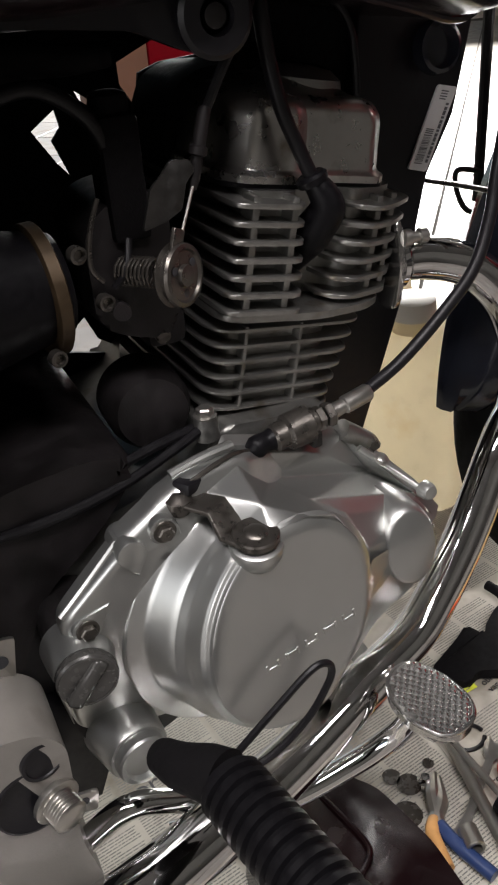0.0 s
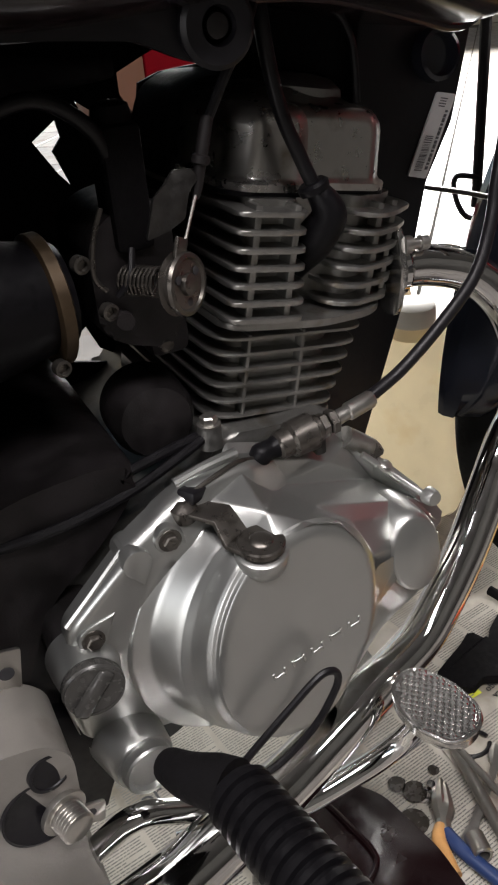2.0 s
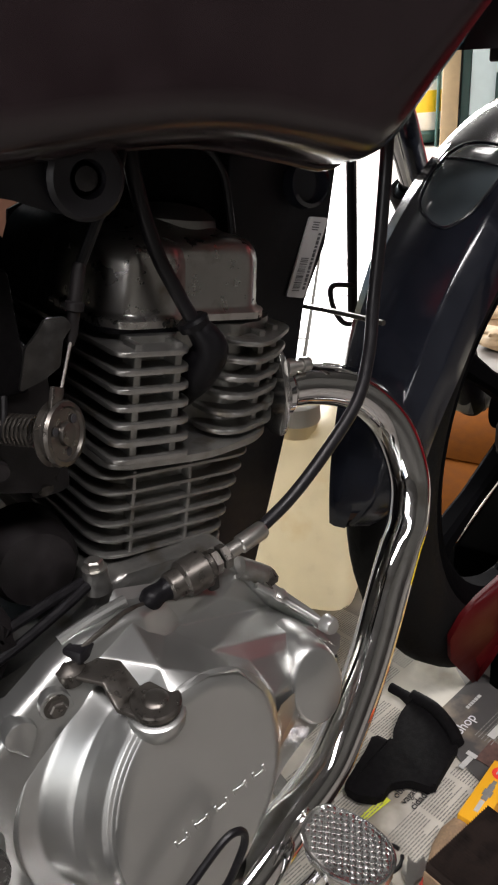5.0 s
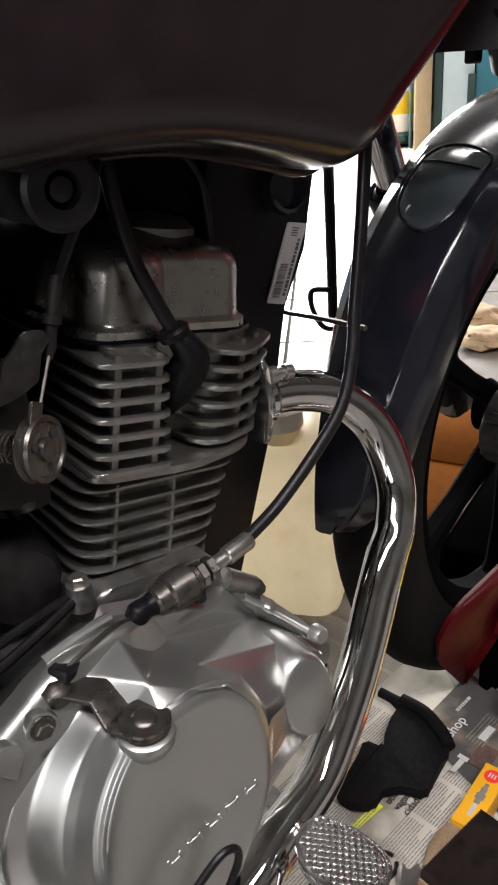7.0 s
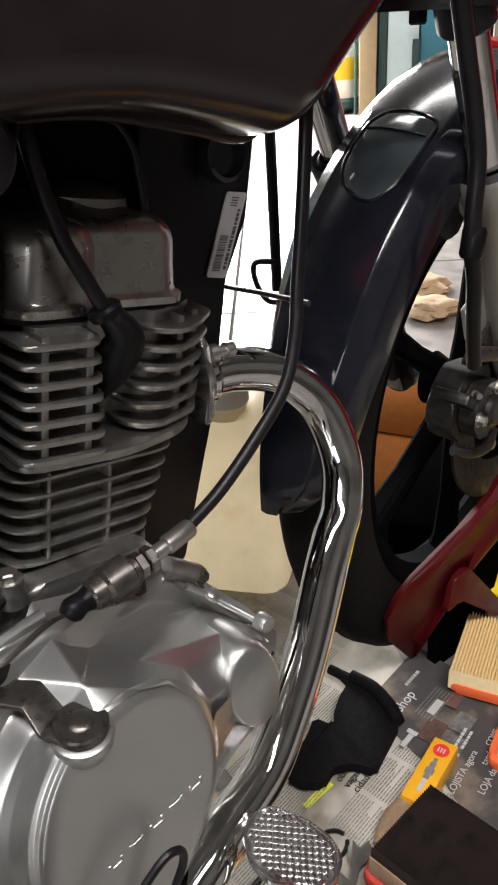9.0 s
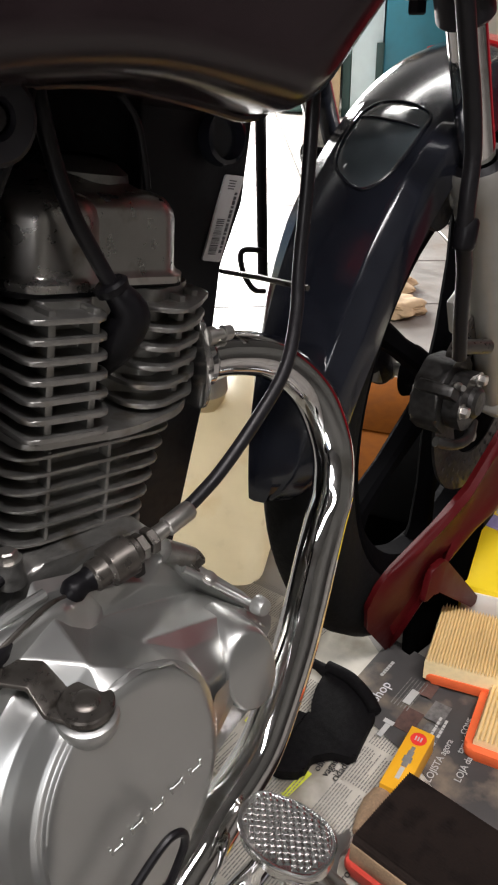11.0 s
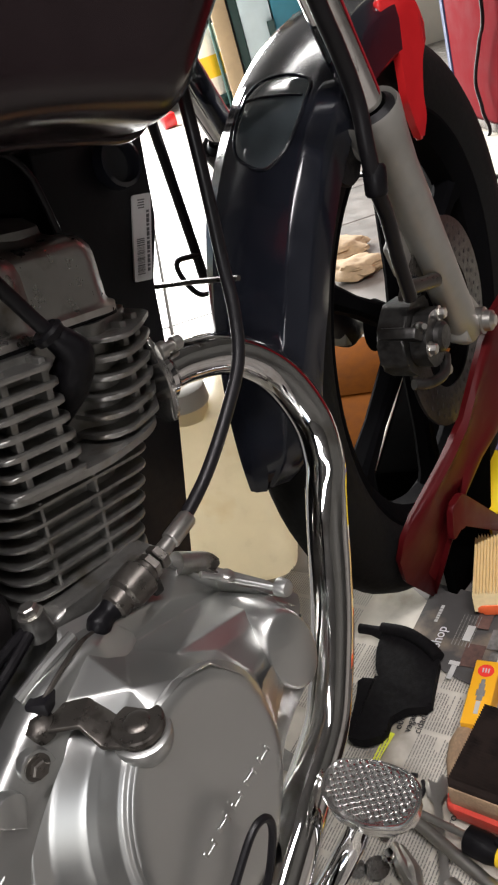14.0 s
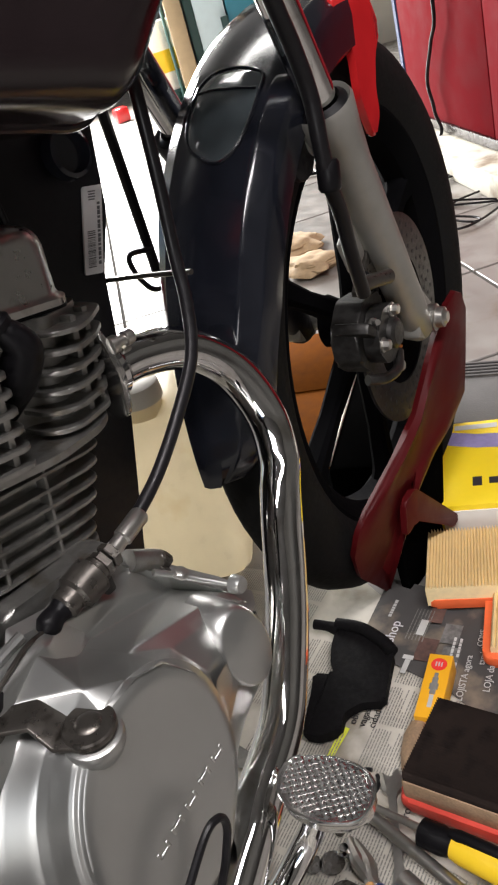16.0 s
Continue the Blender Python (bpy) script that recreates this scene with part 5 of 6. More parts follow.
part("guard_blade", prism(rounded(blade, 0.009), -0.05, -0.058, lambda u, v, d: wh(u, d, v), 0.003), RED_PAINT, mud, "pointed red side blade")

# ------------------------------------------------------------- on the floor
# newspaper sheets
def sheet(name, outline, z, material, label, seed):
    """A limp sheet that lies on the floor, slightly rumpled."""
    bm = bmesh.new()
    vs = [bm.verts.new((x, y, z)) for x, y in outline]
    bm.faces.new(vs)
    bmesh.ops.triangulate(bm, faces=bm.faces)
    bmesh.ops.subdivide_edges(bm, edges=bm.edges, cuts=9, use_grid_fill=True)
    for v in bm.verts:
        v.co.z += 0.0025 * noise.noise(Vector((v.co.x * 9, v.co.y * 9, seed))) + 0.0012
    bmesh.ops.solidify(bm, geom=bm.faces, thickness=0.0004)
    ob = finish(name, bm, material)
    return tagged(ob, label, "newspaper", "newspaper on the floor")


LITE = "creased newspaper sheet with dense print, oil-stained"
s1 = sheet("newspaper", [(-0.35, -0.33), (0.27, -0.36), (0.30, -0.02), (0.24, 0.22), (-0.35, 0.2)], 0.003, PAPER, LITE, 1.0)
s2 = sheet("newspaper", [(0.2, -0.22), (0.36, -0.24), (0.40, -0.03), (0.50, 0.06), (0.46, 0.26), (0.24, 0.24)], 0.0065, PAPER, LITE, 2.0)
s3 = sheet("newspaper", [(0.513, 0.028), (0.52, -0.12), (0.53, -0.45), (0.32, -0.45), (0.352, -0.175), (0.376, -0.117), (0.388, -0.046), (0.418, 0.012)], 0.010, PAPER_DARK, "dark printed newspaper page with white headlines", 3.0)
s4 = sheet("newspaper", [(0.52, -0.16), (0.9, -0.1), (0.85, -0.5), (0.5, -0.5)], 0.006, PAPER_DARK, "dark printed newspaper page with white headlines", 4.0)


def on_floor(x, y, z, ang=7.6):
    return pose(x, y, z, 0, 0, ang)


letters("oShop", 0.0172, on_floor(0.404, -0.031, 0.0145, 10), LABEL, s3)
letters("LOJISTA agora", 0.0105, on_floor(0.368, -0.134, 0.0145, 13), INK_WHITE, s3)
letters("LOJA da SUA", 0.0105, on_floor(0.39, -0.155, 0.0145, 13), INK_WHITE, s3)
letters("também", 0.0105, on_floor(0.422, -0.136, 0.0145, 13), INK_WHITE, s3)
letters("cidade", 0.0112, on_floor(0.303, -0.0655, 0.0108, 10), INK_BLACK, s2)
letters("vagas", 0.0112, on_floor(0.3, -0.055, 0.0108, 10), INK_BLACK, s2)
letters("obrei", 0.0112, on_floor(0.299, -0.0445, 0.0108, 10), INK_BLACK, s2)
rows = random.Random(3)


def print_lines(parent, x0, y0, cols, lines, z, ang, pitch=0.0031, w=0.05, h=0.0012, material=None, gap=0.006, name="print_line"):
    """Columns of unreadable small print as fine bars."""
    bm = bmesh.new()
    m = on_floor(x0, y0, z, ang)
    for c in range(cols):
        for k in range(lines):
            u = c * (w + gap)
            end = u + w * (1 if rows.random() > 0.12 else rows.uniform(0.3, 0.8))
            while u < end - 0.002:
                s = min(rows.uniform(0.0018, 0.0075), end - u)
                q = [m @ Vector(p) for p in ((u, -k * pitch, 0), (u + s, -k * pitch, 0), (u + s, -k * pitch + h, 0), (u, -k * pitch + h, 0))]
                bm.faces.new([bm.verts.new(p) for p in q])
                u += s + 0.0009
    ob = part(name, bm, material or INK_GREY, parent)
    return tagged(ob, kind="stuff")


print_lines(s2, 0.255, -0.072, 3, 26, 0.0108, 7.6)
print_lines(s2, 0.26, 0.2, 4, 44, 0.0108, 7.6)
print_lines(s2, 0.222, 0.046, 1, 31, 0.0108, 7.6)
print_lines(s2, 0.282, 0.05, 2, 22, 0.0108, 7.6)
print_lines(s1, -0.33, 0.17, 9, 180, 0.0072, 7.6)
print_lines(s3, 0.45, -0.008, 1, 1, 0.0146, 8, 0.006, 0.03, 0.004, INK_WHITE)
print_lines(s3, 0.425, -0.04, 1, 6, 0.0146, 8, 0.004, 0.05, 0.0012, INK_GREY)
print_lines(s3, 0.385, -0.108, 2, 2, 0.0146, 13, 0.007, 0.03, 0.003, INK_WHITE)
for x, y, w, h in ((0.378, -0.06, 0.02, 0.006), (0.398, -0.056, 0.006, 0.012), (0.436, -0.052, 0.024, 0.009)):
    part("white_patch", box((w, h, 0.0003), (w / 2, 0, 0), 0, on_floor(x, y, 0.0146, 8)), INK_WHITE, s3)
PHOTO_BROWN = mat("brown_newsprint_photo", (0.1, 0.055, 0.045), 0.8, 0, 0.5, 60)
PHOTO_GREY = mat("grey_newsprint_photo", (0.13, 0.125, 0.12), 0.8, 0, 0.6, 60)
for x, y, w, h, ink in ((0.402, -0.072, 0.034, 0.022, PHOTO_BROWN), (0.436, -0.088, 0.03, 0.02, PHOTO_GREY), (0.405, -0.1, 0.028, 0.02, PHOTO_GREY), (0.46, -0.06, 0.035, 0.016, PHOTO_BROWN), (0.44, -0.16, 0.05, 0.03, PHOTO_GREY)):
    part("printed_picture", box((w, h, 0.0003), (w / 2, 0, 0), 0, on_floor(x, y, 0.0143, 10)), ink, s3)
letters("COMF", 0.009, on_floor(0.446, -0.124, 0.0145, 13), INK_WHITE, s3)
letters("CRED", 0.009, on_floor(0.45, -0.137, 0.0145, 13), INK_WHITE, s3)
letters("or", 0.028, on_floor(-0.074, 0.013, 0.0076, 8), INK_BLACK, s1)
letters("rn", 0.028, on_floor(-0.062, -0.012, 0.0076, 8), INK_BLACK, s1)
letters("Projeto", 0.011, on_floor(0.222, -0.1435, 0.0108, 8), INK_BLACK, s2)
for x, y, w, h in ((-0.135, -0.115, 0.012, 0.016), (-0.118, -0.112, 0.005, 0.016), (-0.128, -0.142, 0.004, 0.016), (-0.12, -0.141, 0.01, 0.004), (-0.107, -0.139, 0.008, 0.016)):
    part("headline_bar", box((w, h, 0.0003), (w / 2, 0, 0), 0, on_floor(x, y, 0.0074, 8)), INK_BLACK, s1)
for x, y, w, h in ((-0.02, -0.06, 0.05, 0.035), (0.2, 0.06, 0.03, 0.05), (0.09, -0.03, 0.045, 0.03)):
    part("printed_picture", box((w, h, 0.0003), (w / 2, 0, 0), 0, on_floor(x, y, 0.0073, 8)), INK_GREY, s1)
for x, y, w, h, ang in ((0.252, -0.04, 0.04, 0.008, 3), (0.29, 0.055, 0.05, 0.007, 8)):
    part("lime_mark", box((w, h, 0.0003), (w / 2, 0, 0), 0, on_floor(x, y, 0.0106, ang)), INK_LIME, s2)
for x, y, r in ((0.16, -0.1, 0.012), (0.14, -0.125, 0.014), (0.15, -0.085, 0.009), (0.19, -0.09, 0.006), (0.11, -0.06, 0.01), (0.2, 0.02, 0.008)):
    bm = bmesh.new()
    vs = [bm.verts.new((x + r * (1 + 0.25 * noise.noise(Vector((k, x * 50, y * 50)))) * math.cos(k / 16 * 2 * math.pi), y + r * math.sin(k / 16 * 2 * math.pi), 0.0075)) for k in range(16)]
    bm.faces.new(vs)
    part("oil_spot", bm, OIL, s1)

# black plastic moulding
pm = thing("plastic_bracket", "matt black moulded plastic bracket lying on newspaper", "plastic part")
flatxy = lambda u, v, d: Vector((u, v, d))
part("plate", prism(rounded([(0.409, 0.041), (0.412, 0.006), (0.404, -0.026), (0.394, -0.043), (0.348, -0.059), (0.33, -0.066), (0.318, -0.044), (0.3, -0.034), (0.279, -0.041), (0.262, -0.024), (0.258, -0.006), (0.31, 0.015), (0.332, 0.027), (0.34, 0.004), (0.352, 0.016), (0.375, 0.029)], 0.005), 0.012, 0.024, flatxy, 0.004), BLACK_PLASTIC, pm)
part("folded_edge", tube([(0.407, 0.04, 0.025), (0.41, 0.008, 0.027), (0.402, -0.024, 0.027), (0.393, -0.042, 0.025)], 0.0075, 14), BLACK_PLASTIC, pm)
part("fixing_stub", tube([(0.404, 0.036, 0.02), (0.402, 0.052, 0.022), (0.399, 0.068, 0.022)], [0.009, 0.006, 0.006], 12), BLACK_PLASTIC, pm)

# spark plug box
pb = thing("spark_plug_box", "small yellow spark plug carton with a printed plug", "box", at=pose(0.3605, -0.110, 0.0115, 0, 0, 14.5))
part("carton", box((0.084, 0.0255, 0.025), (0, 0, 0.0125), 0.0008), CARD_YELLOW, pb)
bm = bmesh.new()
bm.faces.new([bm.verts.new((0.028 + 0.0085 * math.cos(a), 0.0085 * math.sin(a), 0.0253)) for a in (2 * math.pi * k / 28 for k in range(28))])
emb = part("round_emblem", bm, INK_RED, pb)
bm = bmesh.new()
for k in (-1, 0, 1):
    box((0.006, 0.0014, 0.0002), (0.028, k * 0.003, 0.0255), 0, None, bm)
part("emblem_bars", bm, INK_WHITE, pb)
bm = bmesh.new()
for x, w, l in ((0.013, 0.004, 0.006), (0.006, 0.006, 0.008), (-0.002, 0.009, 0.008), (-0.009, 0.006, 0.006)):
    box((l, w, 0.0003), (x, 0, 0.0254), 0, None, bm)
part("printed_plug", bm, INK_GREY, pb)
part("printed_insulator", box((0.016, 0.0045, 0.0003), (-0.021, 0, 0.0254), 0), INK_WHITE, pb)
tagged(finish("crumpled_paper_bag", lathe([(0, 0.004), (0.006, 0.012), (0.02, 0.015), (0.04, 0.013), (0.055, 0.008)], (0.325, -0.112, 0.02), (-1, -0.2, -0.12), 12), FOAM), "crumpled tan paper beside a carton", "paper")


def pleated(name, m, lx, ly, hgt, n, material, lip, lip_mat, label, foam=None):
    """A panel air filter: a moulded lip round a pleated block."""
    t = thing(name, label, "air filter", "air filters on the floor", m)
    bm = bmesh.new()
    prof = []
    for k in range(2 * n + 1):
        prof.append((-lx / 2 + lx * k / (2 * n), hgt if k % 2 else hgt - 0.0065))
    top = [(bm.verts.new((x, -ly / 2, z)), bm.verts.new((x, ly / 2, z)), bm.verts.new((x, -ly / 2, 0.004)), bm.verts.new((x, ly / 2, 0.004))) for x, z in prof]
    for p, q in zip(top, top[1:]):
        bm.faces.new((p[0], q[0], q[1], p[1]))
        bm.faces.new((p[2], q[2], q[0], p[0]))
        bm.faces.new((p[1], q[1], q[3], p[3]))
    bm.faces.new((top[0][0], top[0][1], top[0][3], top[0][2]))
    bm.faces.new((top[-1][0], top[-1][2], top[-1][3], top[-1][1]))
    part("pleats", bm, material, t, sharp=10)
    o = rounded([(-lx / 2 - lip, -ly / 2 - lip), (lx / 2 + lip, -ly / 2 - lip), (lx / 2 + lip, ly / 2 + lip), (-lx / 2 - lip, ly / 2 + lip)], 0.012)
    part("rubber_lip", prism(o, 0.0, 0.013, lambda u, v, d: Vector((u, v, d)), 0.004), lip_mat, t)
    if foam:
        part("foam_edge", box((lx + 0.004, ly + 0.004, hgt * 0.6), (0, 0, hgt * 0.45), 0.003), foam, t)
    return t


pleated("air_filter", pose(0.5655, -0.1145, 0.016, 0, 0, 114), 0.2, 0.104, 0.036, 54, FILTER_PAPER, 0.0015, ORANGE_RUBBER, "clean pale pleated air filter with an orange lip")
pleated("air_filter", pose(0.53, -0.19, 0.0125, 0, 0, 110), 0.16, 0.15, 0.026, 34, FILTER_PAPER, 0.009, ORANGE_RUBBER, "pale pleated air filter with an orange lip, underneath another")
pleated("air_filter", pose(0.292, -0.222, 0.015, 0, 0, 4), 0.092, 0.175, 0.046, 30, FILTER_DIRTY, 0.007, RED_RUBBER, "blackened dirty pleated air filter with a red lip", FOAM)

# filter carton
fb = thing("filter_carton", "yellow and violet printed filter carton, open end showing white card", "box", at=pose(0.735, -0.055, 0.0, 0, 0, 24))
part("carton", box((0.2, 0.2, 0.065), (0, 0, 0.0325), 0.0012), CARD_LEMON, fb)
part("card_flap", box((0.002, 0.19, 0.055), (-0.1015, 0, 0.03), 0), CARD_WHITE, fb)
bm = bmesh.new()
skin(bm, [[Vector((x, y, 0.0652)), Vector((x + 0.035, y, 0.0652)), Vector((x + 0.035, y, 0.0655)), Vector((x, y, 0.0655))] for x, y in ((0.045, 0.1), (0.03, 0.05), (0.025, 0.0), (0.035, -0.1))])
part("printed_band", bm, INK_VIOLET, fb)
bm = bmesh.new()
for k, (w, h) in enumerate(((0.012, 0.02), (0.02, 0.014), (0.006, 0.026), (0.006, 0.026))):
    box((h, w, 0.0003), (-0.05, 0.05 - 0.025 * k, 0.0653), 0, None, bm)
part("emblem_bars", bm, INK_BLACK, fb)
part("printed_strip", box((0.012, 0.06, 0.0003), (0.085, 0.05, 0.0654), 0), INK_WHITE, fb)
bm = bmesh.new()
for r0, r1 in ((0.018, 0.024), (0.006, 0.012)):
    lathe([(0, r0), (0.0004, r0), (0.0004, r1), (0, r1)], (0.03, -0.03, 0.0653), (0, 0, 1), 24, bm, closed=True)
part("printed_ring", bm, INK_BLACK, fb)
ribs = thing("ribbed_tray", "dark grey ribbed plastic tray on the floor", "tray", at=pose(1.0, -0.0675, 0.0, 0, 0, -72.5))
part("tray_base", box((0.5, 0.2, 0.028), (0, 0, 0.015), 0.005), GREY_MAT, ribs)
for k in range(5):
    part("rib", box((0.49, 0.005, 0.004), (0, 0.092 - 0.011 * k, 0.03), 0.0012), GREY_MAT, ribs)

# red fairing panel leaning up from the floor
RP = [(0.499, 0.023, 0.0), (0.404, -0.015, 0.117), (0.395, -0.02, 0.154), (0.411, -0.02, 0.173), (0.434, -0.02, 0.185), (0.507, -0.02, 0.206), (0.565, -0.02, 0.23), (0.634, -0.02, 0.291), (0.672, -0.02, 0.313), (0.7, -0.02, 0.32), (0.714, -0.02, 0.312), (0.721, -0.02, 0.289),
      (0.705, -0.02, 0.235), (0.688, -0.02, 0.19), (0.64, -0.02, 0.168), (0.592, -0.02, 0.159), (0.541, -0.02, 0.138), (0.49, -0.02, 0.102), (0.478, -0.008, 0.06)]
bm = bmesh.new()
front = [Vector(p) for p in RP]
mid = sum(front, Vector()) / len(front) + Vector((-0.002, -0.004, 0.003))
rim2 = [p * 0.7 + mid * 0.3 + Vector((-0.003, -0.006, 0.002)) for p in front]
rear = [p + Vector((0.004, 0.008, 0.0)) for p in front]
skin(bm, [rear, front, rim2, [p * 0.3 + mid * 0.7 for p in front]])
bmesh.ops.subdivide_edges(bm, edges=bm.edges, cuts=1, use_grid_fill=True, smooth=0.15)
fair = thing("fairing_panel", "dark red glossy motorcycle fairing panel stood on the floor", "fairing")
part("shell", bm, RED_PANEL, fair, sharp=50)
bm = prism(rounded([(0.485, 0.115), (0.495, 0.156), (0.52, 0.16), (0.608, 0.055), (0.596, 0.045), (0.51, 0.12)], 0.006), -0.022, -0.03, xz, 0.002)
part("mounting_tongue", bm, RED_PANEL, fair)
part("inner_liner", prism(rounded([(0.505, 0.002), (0.5, 0.1), (0.56, 0.165), (0.63, 0.188), (0.64, 0.15), (0.6, 0.002)], 0.01), 0.006, -0.006, xz, 0.003), TRAY_BLACK, fair, "black inner liner")

# maroon side cover under the engine
sc_ = thing("side_cover", "dark maroon glossy side cover lying on newspaper", "side cover")
part("outer_face", prism(rounded([(-0.02, -0.1), (0.06, -0.076), (0.092, -0.083), (0.111, -0.11), (0.122, -0.175), (0.118, -0.26), (-0.02, -0.26)], 0.012), 0.008, 0.046, lambda u, v, d: Vector((u + d * 0.1, v, d)), 0.004, seg=3), MAROON, sc_)
part("folded_edge", tube([(0.064, -0.08, 0.046), (0.072, -0.12, 0.048), (0.075, -0.158, 0.048), (0.05, -0.175, 0.048)], 0.0028, 12), MAROON, sc_)

# tools
def driver():
    t = thing("screwdriver", "screwdriver with a black and yellow handle and steel shaft", "screwdriver", at=pose(0.2145, -0.176, 0.026, 0, 0, -90))
    part("shaft", lathe([(0, 0.0035), (0.115, 0.0035)], (-0.125, 0.002, 0), (1, 0, 0), 14), STEEL, t)
    part("handle", lathe([(-0.012, 0.009), (-0.01, 0.0125), (0.01, 0.013), (0.02, 0.0105), (0.03, 0.0125), (0.08, 0.0145), (0.1, 0.013), (0.104, 0.008)], (0, 0, 0), (1, 0, 0), 24), RUBBER, t)
    part("handle_inlay", lathe([(0.02, 0.0112), (0.03, 0.0132), (0.08, 0.0151), (0.082, 0.0145)], (0, 0, 0.0005), (1, 0, 0), 20), YELLOW_PLASTIC, t)
    part("grip_insert", lathe([(-0.02, 0.0005), (-0.019, 0.004), (-0.01, 0.0062), (0.03, 0.0062), (0.045, 0.0045), (0.048, 0.0005)], (0.035, 0.004, 0.0112), (1, 0, 0.02), 16), RUBBER, t)


driver()
bar = thing("socket_bar", "steel socket wrench bar with an open end", "wrench")
part("bar", lathe([(0, 0.006), (0.15, 0.006), (0.152, 0.0095), (0.172, 0.0095), (0.1725, 0.0075), (0.16, 0.007)], (0.222, -0.072, 0.02), (-0.24, -0.95, -0.02), 16), STEEL, bar)
bm = prism(rounded([(0, -0.004), (0.07, -0.0035), (0.075, -0.009), (0.09, -0.0115), (0.1, -0.0075), (0.09, -0.003), (0.088, 0.002), (0.096, 0.007), (0.088, 0.0105), (0.075, 0.009), (0.07, 0.0035), (0, 0.004), (-0.02, 0.008), (-0.035, 0.006), (-0.035, -0.006), (-0.02, -0.008)], 0.002, 3), 0, 0.005, lambda u, v, d: pose(0.182, -0.158, 0.011, 0, 0, 33) @ Vector((u, v, d)), 0.001)
tagged(finish("wrench", bm, STEEL), "open-ended steel wrench on newspaper", "wrench")
tagged(finish("steel_nut", lathe([(0, 0.006), (0.001, 0.0075), (0.007, 0.0075), (0.009, 0.005), (0.012, 0.004)], (0.172, -0.108, 0.0085), (0, 0, 1), 16), CHROME), "small bright steel acorn nut", "nut")
tagged(finish("socket", lathe([(0, 0.009), (0.02, 0.009), (0.021, 0.008), (0.021, 0.006), (0.008, 0.0055)], (0.172, -0.168, 0.018), (-0.3, -0.95, 0.1), 20), STEEL), "steel socket lying on newspaper", "socket")
pl = thing("pliers", "steel pliers with worn blue handles", "pliers")
for s in (-1, 1):
    part("jaw", tube([(0.185, -0.108 + 0.003 * s, 0.014), (0.17, -0.128 + 0.005 * s, 0.014), (0.155, -0.148 - 0.003 * s, 0.014)], [0.003, 0.008, 0.006], 10), STEEL, pl)
    part("grip", tube([(0.155, -0.148 - 0.003 * s, 0.014), (0.15 + 0.006 * s, -0.165 - 0.009 * s, 0.016), (0.15 + 0.015 * s, -0.2 - 0.012 * s, 0.016)], 0.0065, 12), BLUE_DARK if s > 0 else WOOD, pl)
tagged(finish("cable_ring", tube([(0.222 + 0.018 * (1 + math.cos(a)), -0.088 + 0.014 * math.sin(a), 0.0115) for a in (2 * math.pi * k / 24 for k in range(23))], 0.0022, 8, 2), CABLE), "small loop of black cord", "cord")

# cloudy jug behind the motorcycle
jug = thing("plastic_jug", "cloudy beige plastic jug with a white cap", "jug", at=pose(0.485, 0.352, 0.0, 0, 0, 36))
bm = bmesh.new()
rings = []
for z, s in ((0.004, 0.93), (0.008, 0.97), (0.02, 1.0), (0.19, 1.0), (0.225, 0.97), (0.25, 0.88), (0.268, 0.7), (0.274, 0.5)):
    rings.append([Vector((u * s, v * s, z)) for u, v in rounded([(-0.1, -0.1), (0.1, -0.1), (0.1, 0.1), (-0.1, 0.1)], 0.04, 7)])
skin(bm, rings)
part("body", bm, JUG, jug)
part("neck", lathe([(0, 0.028), (0.02, 0.026)], (-0.055, -0.02, 0.262), (0, 0, 1), 24), JUG, jug)
part("cap", lathe([(0, 0.03), (0.002, 0.031), (0.024, 0.03), (0.026, 0.027)], (-0.055, -0.02, 0.28), (0, 0, 1), 28), CARD_WHITE, jug)
part("handle", tube([(-0.02, 0.0, 0.27), (0.02, 0.02, 0.3), (0.06, 0.04, 0.29), (0.08, 0.05, 0.25)], 0.013, 12), JUG, jug)

cb = thing("cardboard", "orange-brown flattened cardboard carton lying on the tiles", "cardboard", at=pose(0.88, 0.43, 0.0, 0, 0, 22))
part("sheet", box((0.46, 0.4, 0.008), (0, 0, 0.005), 0.001), CARDBOARD, cb)
part("flap", box((0.2, 0.36, 0.004), (0, 0, 0), 0.0008, pose(0.13, 0.01, 0.022, 0, -7, 3)), CARDBOARD, cb)
# Flat black sheet added so the floor seen through the wheel stays dark.
tagged(finish("dark_floor_sheet", box((0.42, 0.34, 0.007), (0, 0, 0), 0.002, pose(0.83, 0.17, 0.0045, 0, 0, 22)), TRAY_BLACK), "black sheet added to darken the tiles behind the wheel", "mat")
tr = thing("black_tray", "black plastic oil tray with a pale worn rim", "tray", at=pose(0.804, 0.205, 0.0085, 0, 0, 22))
part("tray_body", box((0.3, 0.1, 0.05), (0, 0, 0.025), 0.01), TRAY_BLACK, tr)
part("tray_rim", tube([(-0.14, 0.047, 0.05), (0.14, 0.047, 0.05)], 0.002, 8), SKIRT, tr)


def rag(x, y, r, seed):
    bm = bmesh.new()
    bmesh.ops.create_icosphere(bm, subdivisions=4, radius=1.0)
    for v in bm.verts:
        k = 1 + 0.35 * noise.noise(v.co * 1.6 + Vector((seed, 0, 0))) + 0.12 * noise.noise(v.co * 5)
        v.co = Vector((x + v.co.x * r * k, y + v.co.y * r * k, 0.019 + max(v.co.z, -0.75) * 0.024 * k))
    tagged(finish("rag", bm, DIRTY_CLOTH), "crumpled tan shop rag on the floor", "rag")


rag(1.62, 0.93, 0.09, 1)
rag(1.5, 0.78, 0.07, 2)

# ------------------------------------------------------------- far things
cab_x, cab_n = Vector((-0.695, -0.719, 0)), Vector((0.719, -0.695, 0))
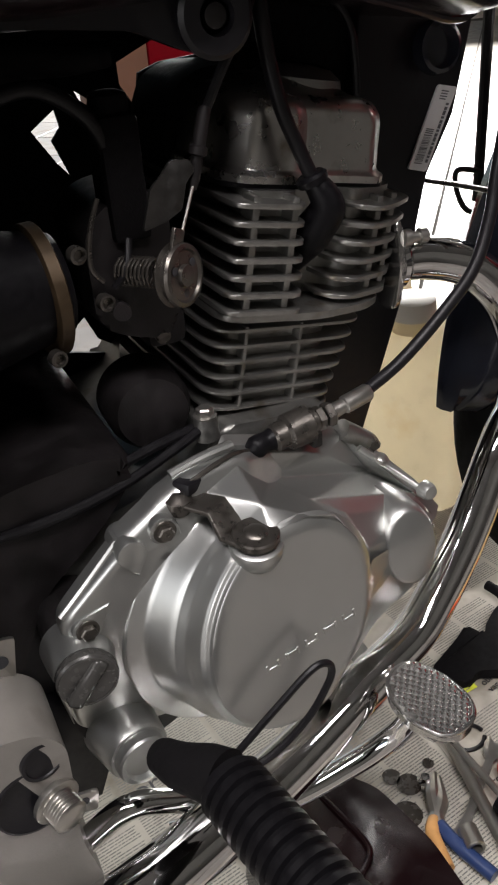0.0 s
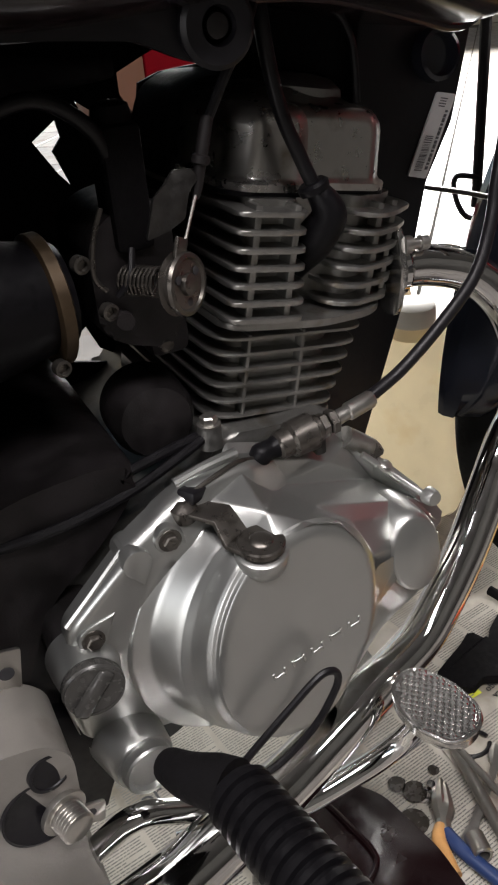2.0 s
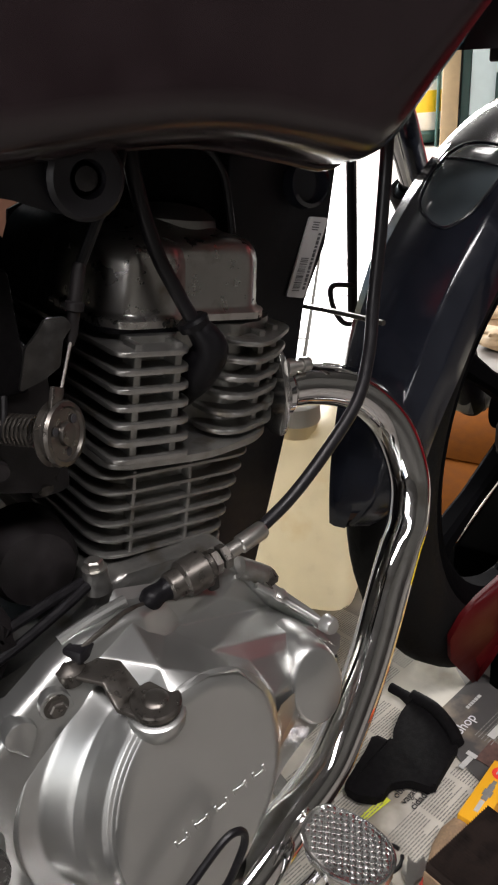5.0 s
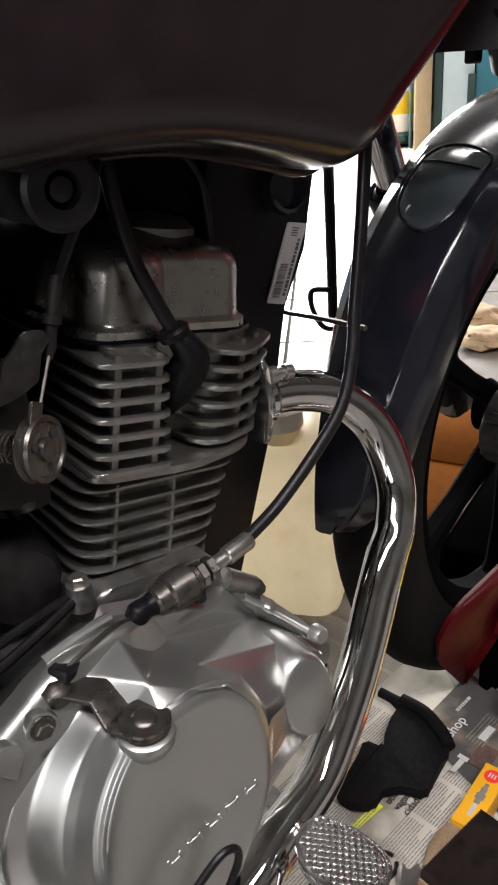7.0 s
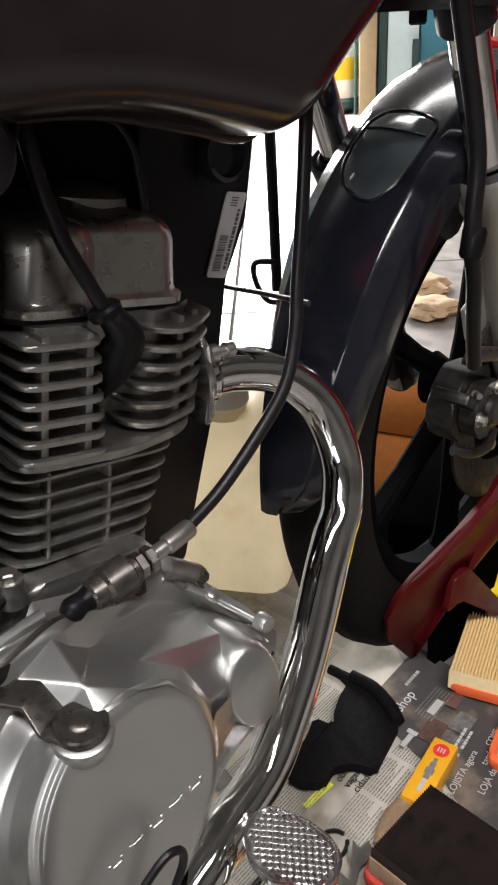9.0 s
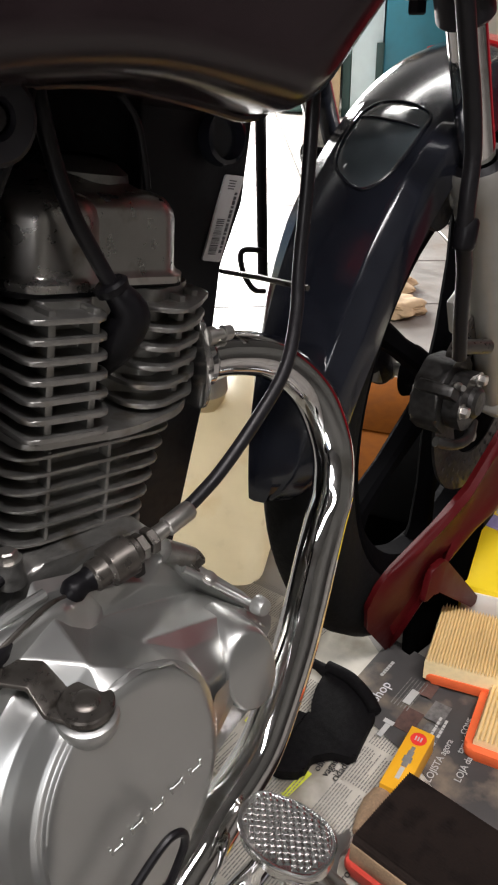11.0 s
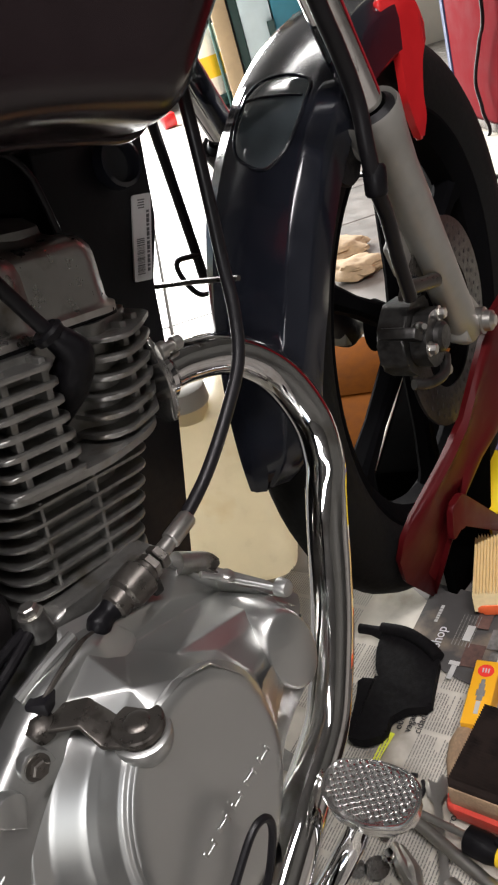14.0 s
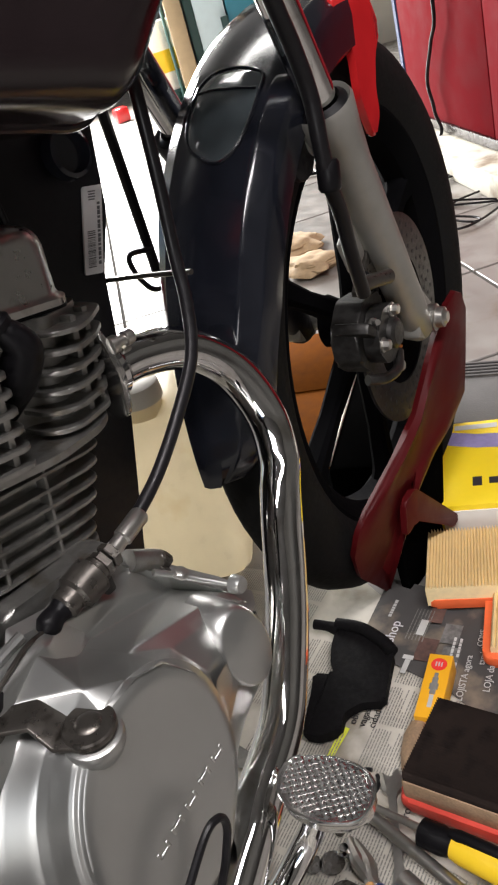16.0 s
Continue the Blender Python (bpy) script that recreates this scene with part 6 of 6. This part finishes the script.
CAB = Matrix.Translation((2.69, 1.075, 0)) @ Matrix((cab_x, cab_n, Vector((0, 0, 1)))).transposed().to_4x4()
cabinet = thing("red_cabinet", "red painted workshop cabinet with a dark lower rail", "cabinet")
part("door_panel", box((0.72, 0.04, 1.2), (0.359, 0.02, 0.675), 0.004, CAB), RED_BOARD, cabinet)
part("carcass", box((1.83, 0.4, 1.2), (0.915, 0.245, 0.675), 0.004, CAB), RED_BOARD, cabinet)
part("door_panel", box((0.6, 0.04, 1.2), (1.024, 0.02, 0.675), 0.004, CAB), RED_BOARD, cabinet)
part("door_panel", box((0.5, 0.04, 1.2), (1.578, 0.02, 0.675), 0.004, CAB), RED_BOARD, cabinet)
part("lower_rail", box((1.83, 0.012, 0.03), (0.915, -0.004, 0.092), 0.002, CAB), MAROON, cabinet)
part("edge_strip", box((0.03, 0.05, 1.2), (-0.016, 0.02, 0.68), 0.002, CAB), BLUE_DARK, cabinet)
tagged(finish("skirting", box((2.2, 0.2, 0.072), (0.9, -0.01, 0.036), 0.004, CAB), SKIRT), "worn cream plinth", "skirting", kind="structure")
tagged(finish("pillar", box((0.14, 0.14, 2.8), (-0.12, 0.2, 1.4), 0.006, CAB), SKIRT), "cream painted pillar", "pillar", kind="structure")
tagged(finish("hanging_cable", tube([CAB @ Vector(p) for p in ((0.42, -0.03, 0.7), (0.44, -0.03, 0.45), (0.38, -0.03, 0.36), (0.3, -0.03, 0.24), (0.33, -0.03, 0.15), (0.34, -0.04, 0.06), (0.2, -0.25, 0.012), (0.05, -0.45, 0.01), (0.1, -0.7, 0.01))], 0.006, 8), CABLE), "black cable hanging down a red cabinet", "cable")
cords = random.Random(8)
for k in range(4):
    p0 = Vector((2.02 + 0.06 * k, 0.62 + 0.02 * k, 0.008))
    pts = [p0 + Vector((cords.uniform(-0.3, 0.12) , cords.uniform(-0.28, 0.22), 0.002 * k)) for _ in range(6)]
    tagged(finish("floor_cord", tube(pts, 0.0032, 8, 10), CABLE), "loose black cord lying on the tiles", "cable", "cords on the floor")
tagged(finish("plug_block", box((0.07, 0.05, 0.04), (0, 0, 0), 0.006, pose(1.99, 0.65, 0.022, 0, 0, 30)), RUBBER), "black socket block on the floor", "plug")

FAR = Matrix.Translation((4.4, 3.5, 0)) @ Matrix((Vector((0.64, -0.77, 0)), Vector((0.77, 0.64, 0)), Vector((0, 0, 1)))).transposed().to_4x4()
tagged(finish("door_post", box((0.11, 0.12, 2.85), (-0.075, 0, 1.425), 0.005, FAR), TAN_POST), "tan painted door post", "post", kind="structure")
cupboard = thing("steel_cupboard", "pale blue steel cupboard with dark green edges", "cupboard")
part("side_edge", box((0.055, 0.3, 1.9), (0.02, 0.15, 0.95), 0.005, FAR), GREEN_DARK, cupboard)
part("front", box((0.2, 0.3, 1.9), (0.15, 0.16, 0.95), 0.005, FAR), PALE_BLUE, cupboard)
teal = thing("teal_cupboard", "teal painted steel cupboard", "cupboard")
part("front", box((0.42, 0.3, 2.0), (0.47, 0.15, 1.0), 0.006, FAR), TEAL, teal)
part("side_edge", box((0.05, 0.02, 0.46), (0.235, -0.01, 0.23), 0.003, FAR), GREEN_DARK, teal)
tagged(finish("wall_partition", box((1.6, 0.1, 2.85), (1.55, 0.3, 1.425), 0.0, FAR), WALL), "plain painted workshop partition", "wall", kind="structure")
drum = thing("yellow_drum", "yellow and white drum beyond the doorway", "drum")
part("body", lathe([(0, 0.16), (0.02, 0.17), (0.42, 0.17), (0.44, 0.16)], FAR @ Vector((-0.3, 0.3, 0.1)), (0, 0, 1), 32), CARD_WHITE, drum)
part("band", lathe([(0.12, 0.172), (0.26, 0.172)], FAR @ Vector((-0.3, 0.3, 0.1)), (0, 0, 1), 32), YELLOW_PLASTIC, drum)
part("foot_ring", lathe([(0, 0.17), (0.02, 0.19), (0.06, 0.19), (0.08, 0.17)], FAR @ Vector((-0.3, 0.3, 0.02)), (0, 0, 1), 32), GREEN_DARK, drum)
tagged(finish("pole", tube([FAR @ Vector((-0.16, 0.1, 0.0)), FAR @ Vector((-0.16, 0.1, 1.5))], 0.012, 10), GREEN_DARK), "thin dark upright pole", "pole")
tagged(finish("red_crate", box((0.1, 0.12, 0.1), (0, 0, 0.05), 0.02, FAR @ pose(-0.62, 0.1, 0.0, 0, 0, 20)), RED_PAINT), "red plastic crate in the bright doorway", "crate")
tagged(finish("red_locker", box((0.34, 0.3, 0.56), (0, 0, 0), 0.01, pose(1.077, 2.55, 0.281)), RED_BOARD), "low red locker at the far side", "locker")
tagged(finish("brown_locker", box((0.18, 0.3, 0.56), (0, 0, 0), 0.01, pose(0.814, 2.55, 0.281)), LOCKER_BROWN), "low brown locker at the far side", "locker")

# ------------------------------------------------------------- floor tiles
TILE_S = 0.4
ta = radians(-42)
tx, ty = Vector((math.cos(ta), math.sin(ta), 0)), Vector((-math.sin(ta), math.cos(ta), 0))
org = Vector((1.495, 0.339, 0))
bmt = bmesh.new()
box((TILE_S - 0.008, TILE_S - 0.008, 0.012), (0, 0, -0.006), 0.0015, None, bmt, 1)
tile_first = finish("tile", bmt, TILE, floor)
tile_first.matrix_local = Matrix.Translation(org + (tx + ty) * TILE_S / 2) @ Euler((0, 0, ta)).to_matrix().to_4x4()
spots = []
for i in range(-18, 19):
    for j in range(-18, 19):
        c = org + tx * (i + 0.5) * TILE_S + ty * (j + 0.5) * TILE_S
        if (i, j) != (0, 0) and -3.7 < c.x < 6.7 and -2.75 < c.y < 6.3:
            spots.append(((c - Vector((1.5, 1.2, 0))).length, i, j, c))
spots.sort()
for _, i, j, c in spots[:290]:
    ob = new("tile", tile_first.data)
    ob.parent = floor
    ob.matrix_local = Matrix.Translation(c) @ Euler((0, 0, ta)).to_matrix().to_4x4()
bmr = bmesh.new()
for _, i, j, c in spots[290:]:
    h = TILE_S / 2 - 0.004
    bmr.faces.new([bmr.verts.new(c + tx * a + ty * b) for a, b in ((-h, -h), (h, -h), (h, h), (-h, h))])
tagged(finish("outer_tiles", bmr, TILE, floor), kind="stuff")
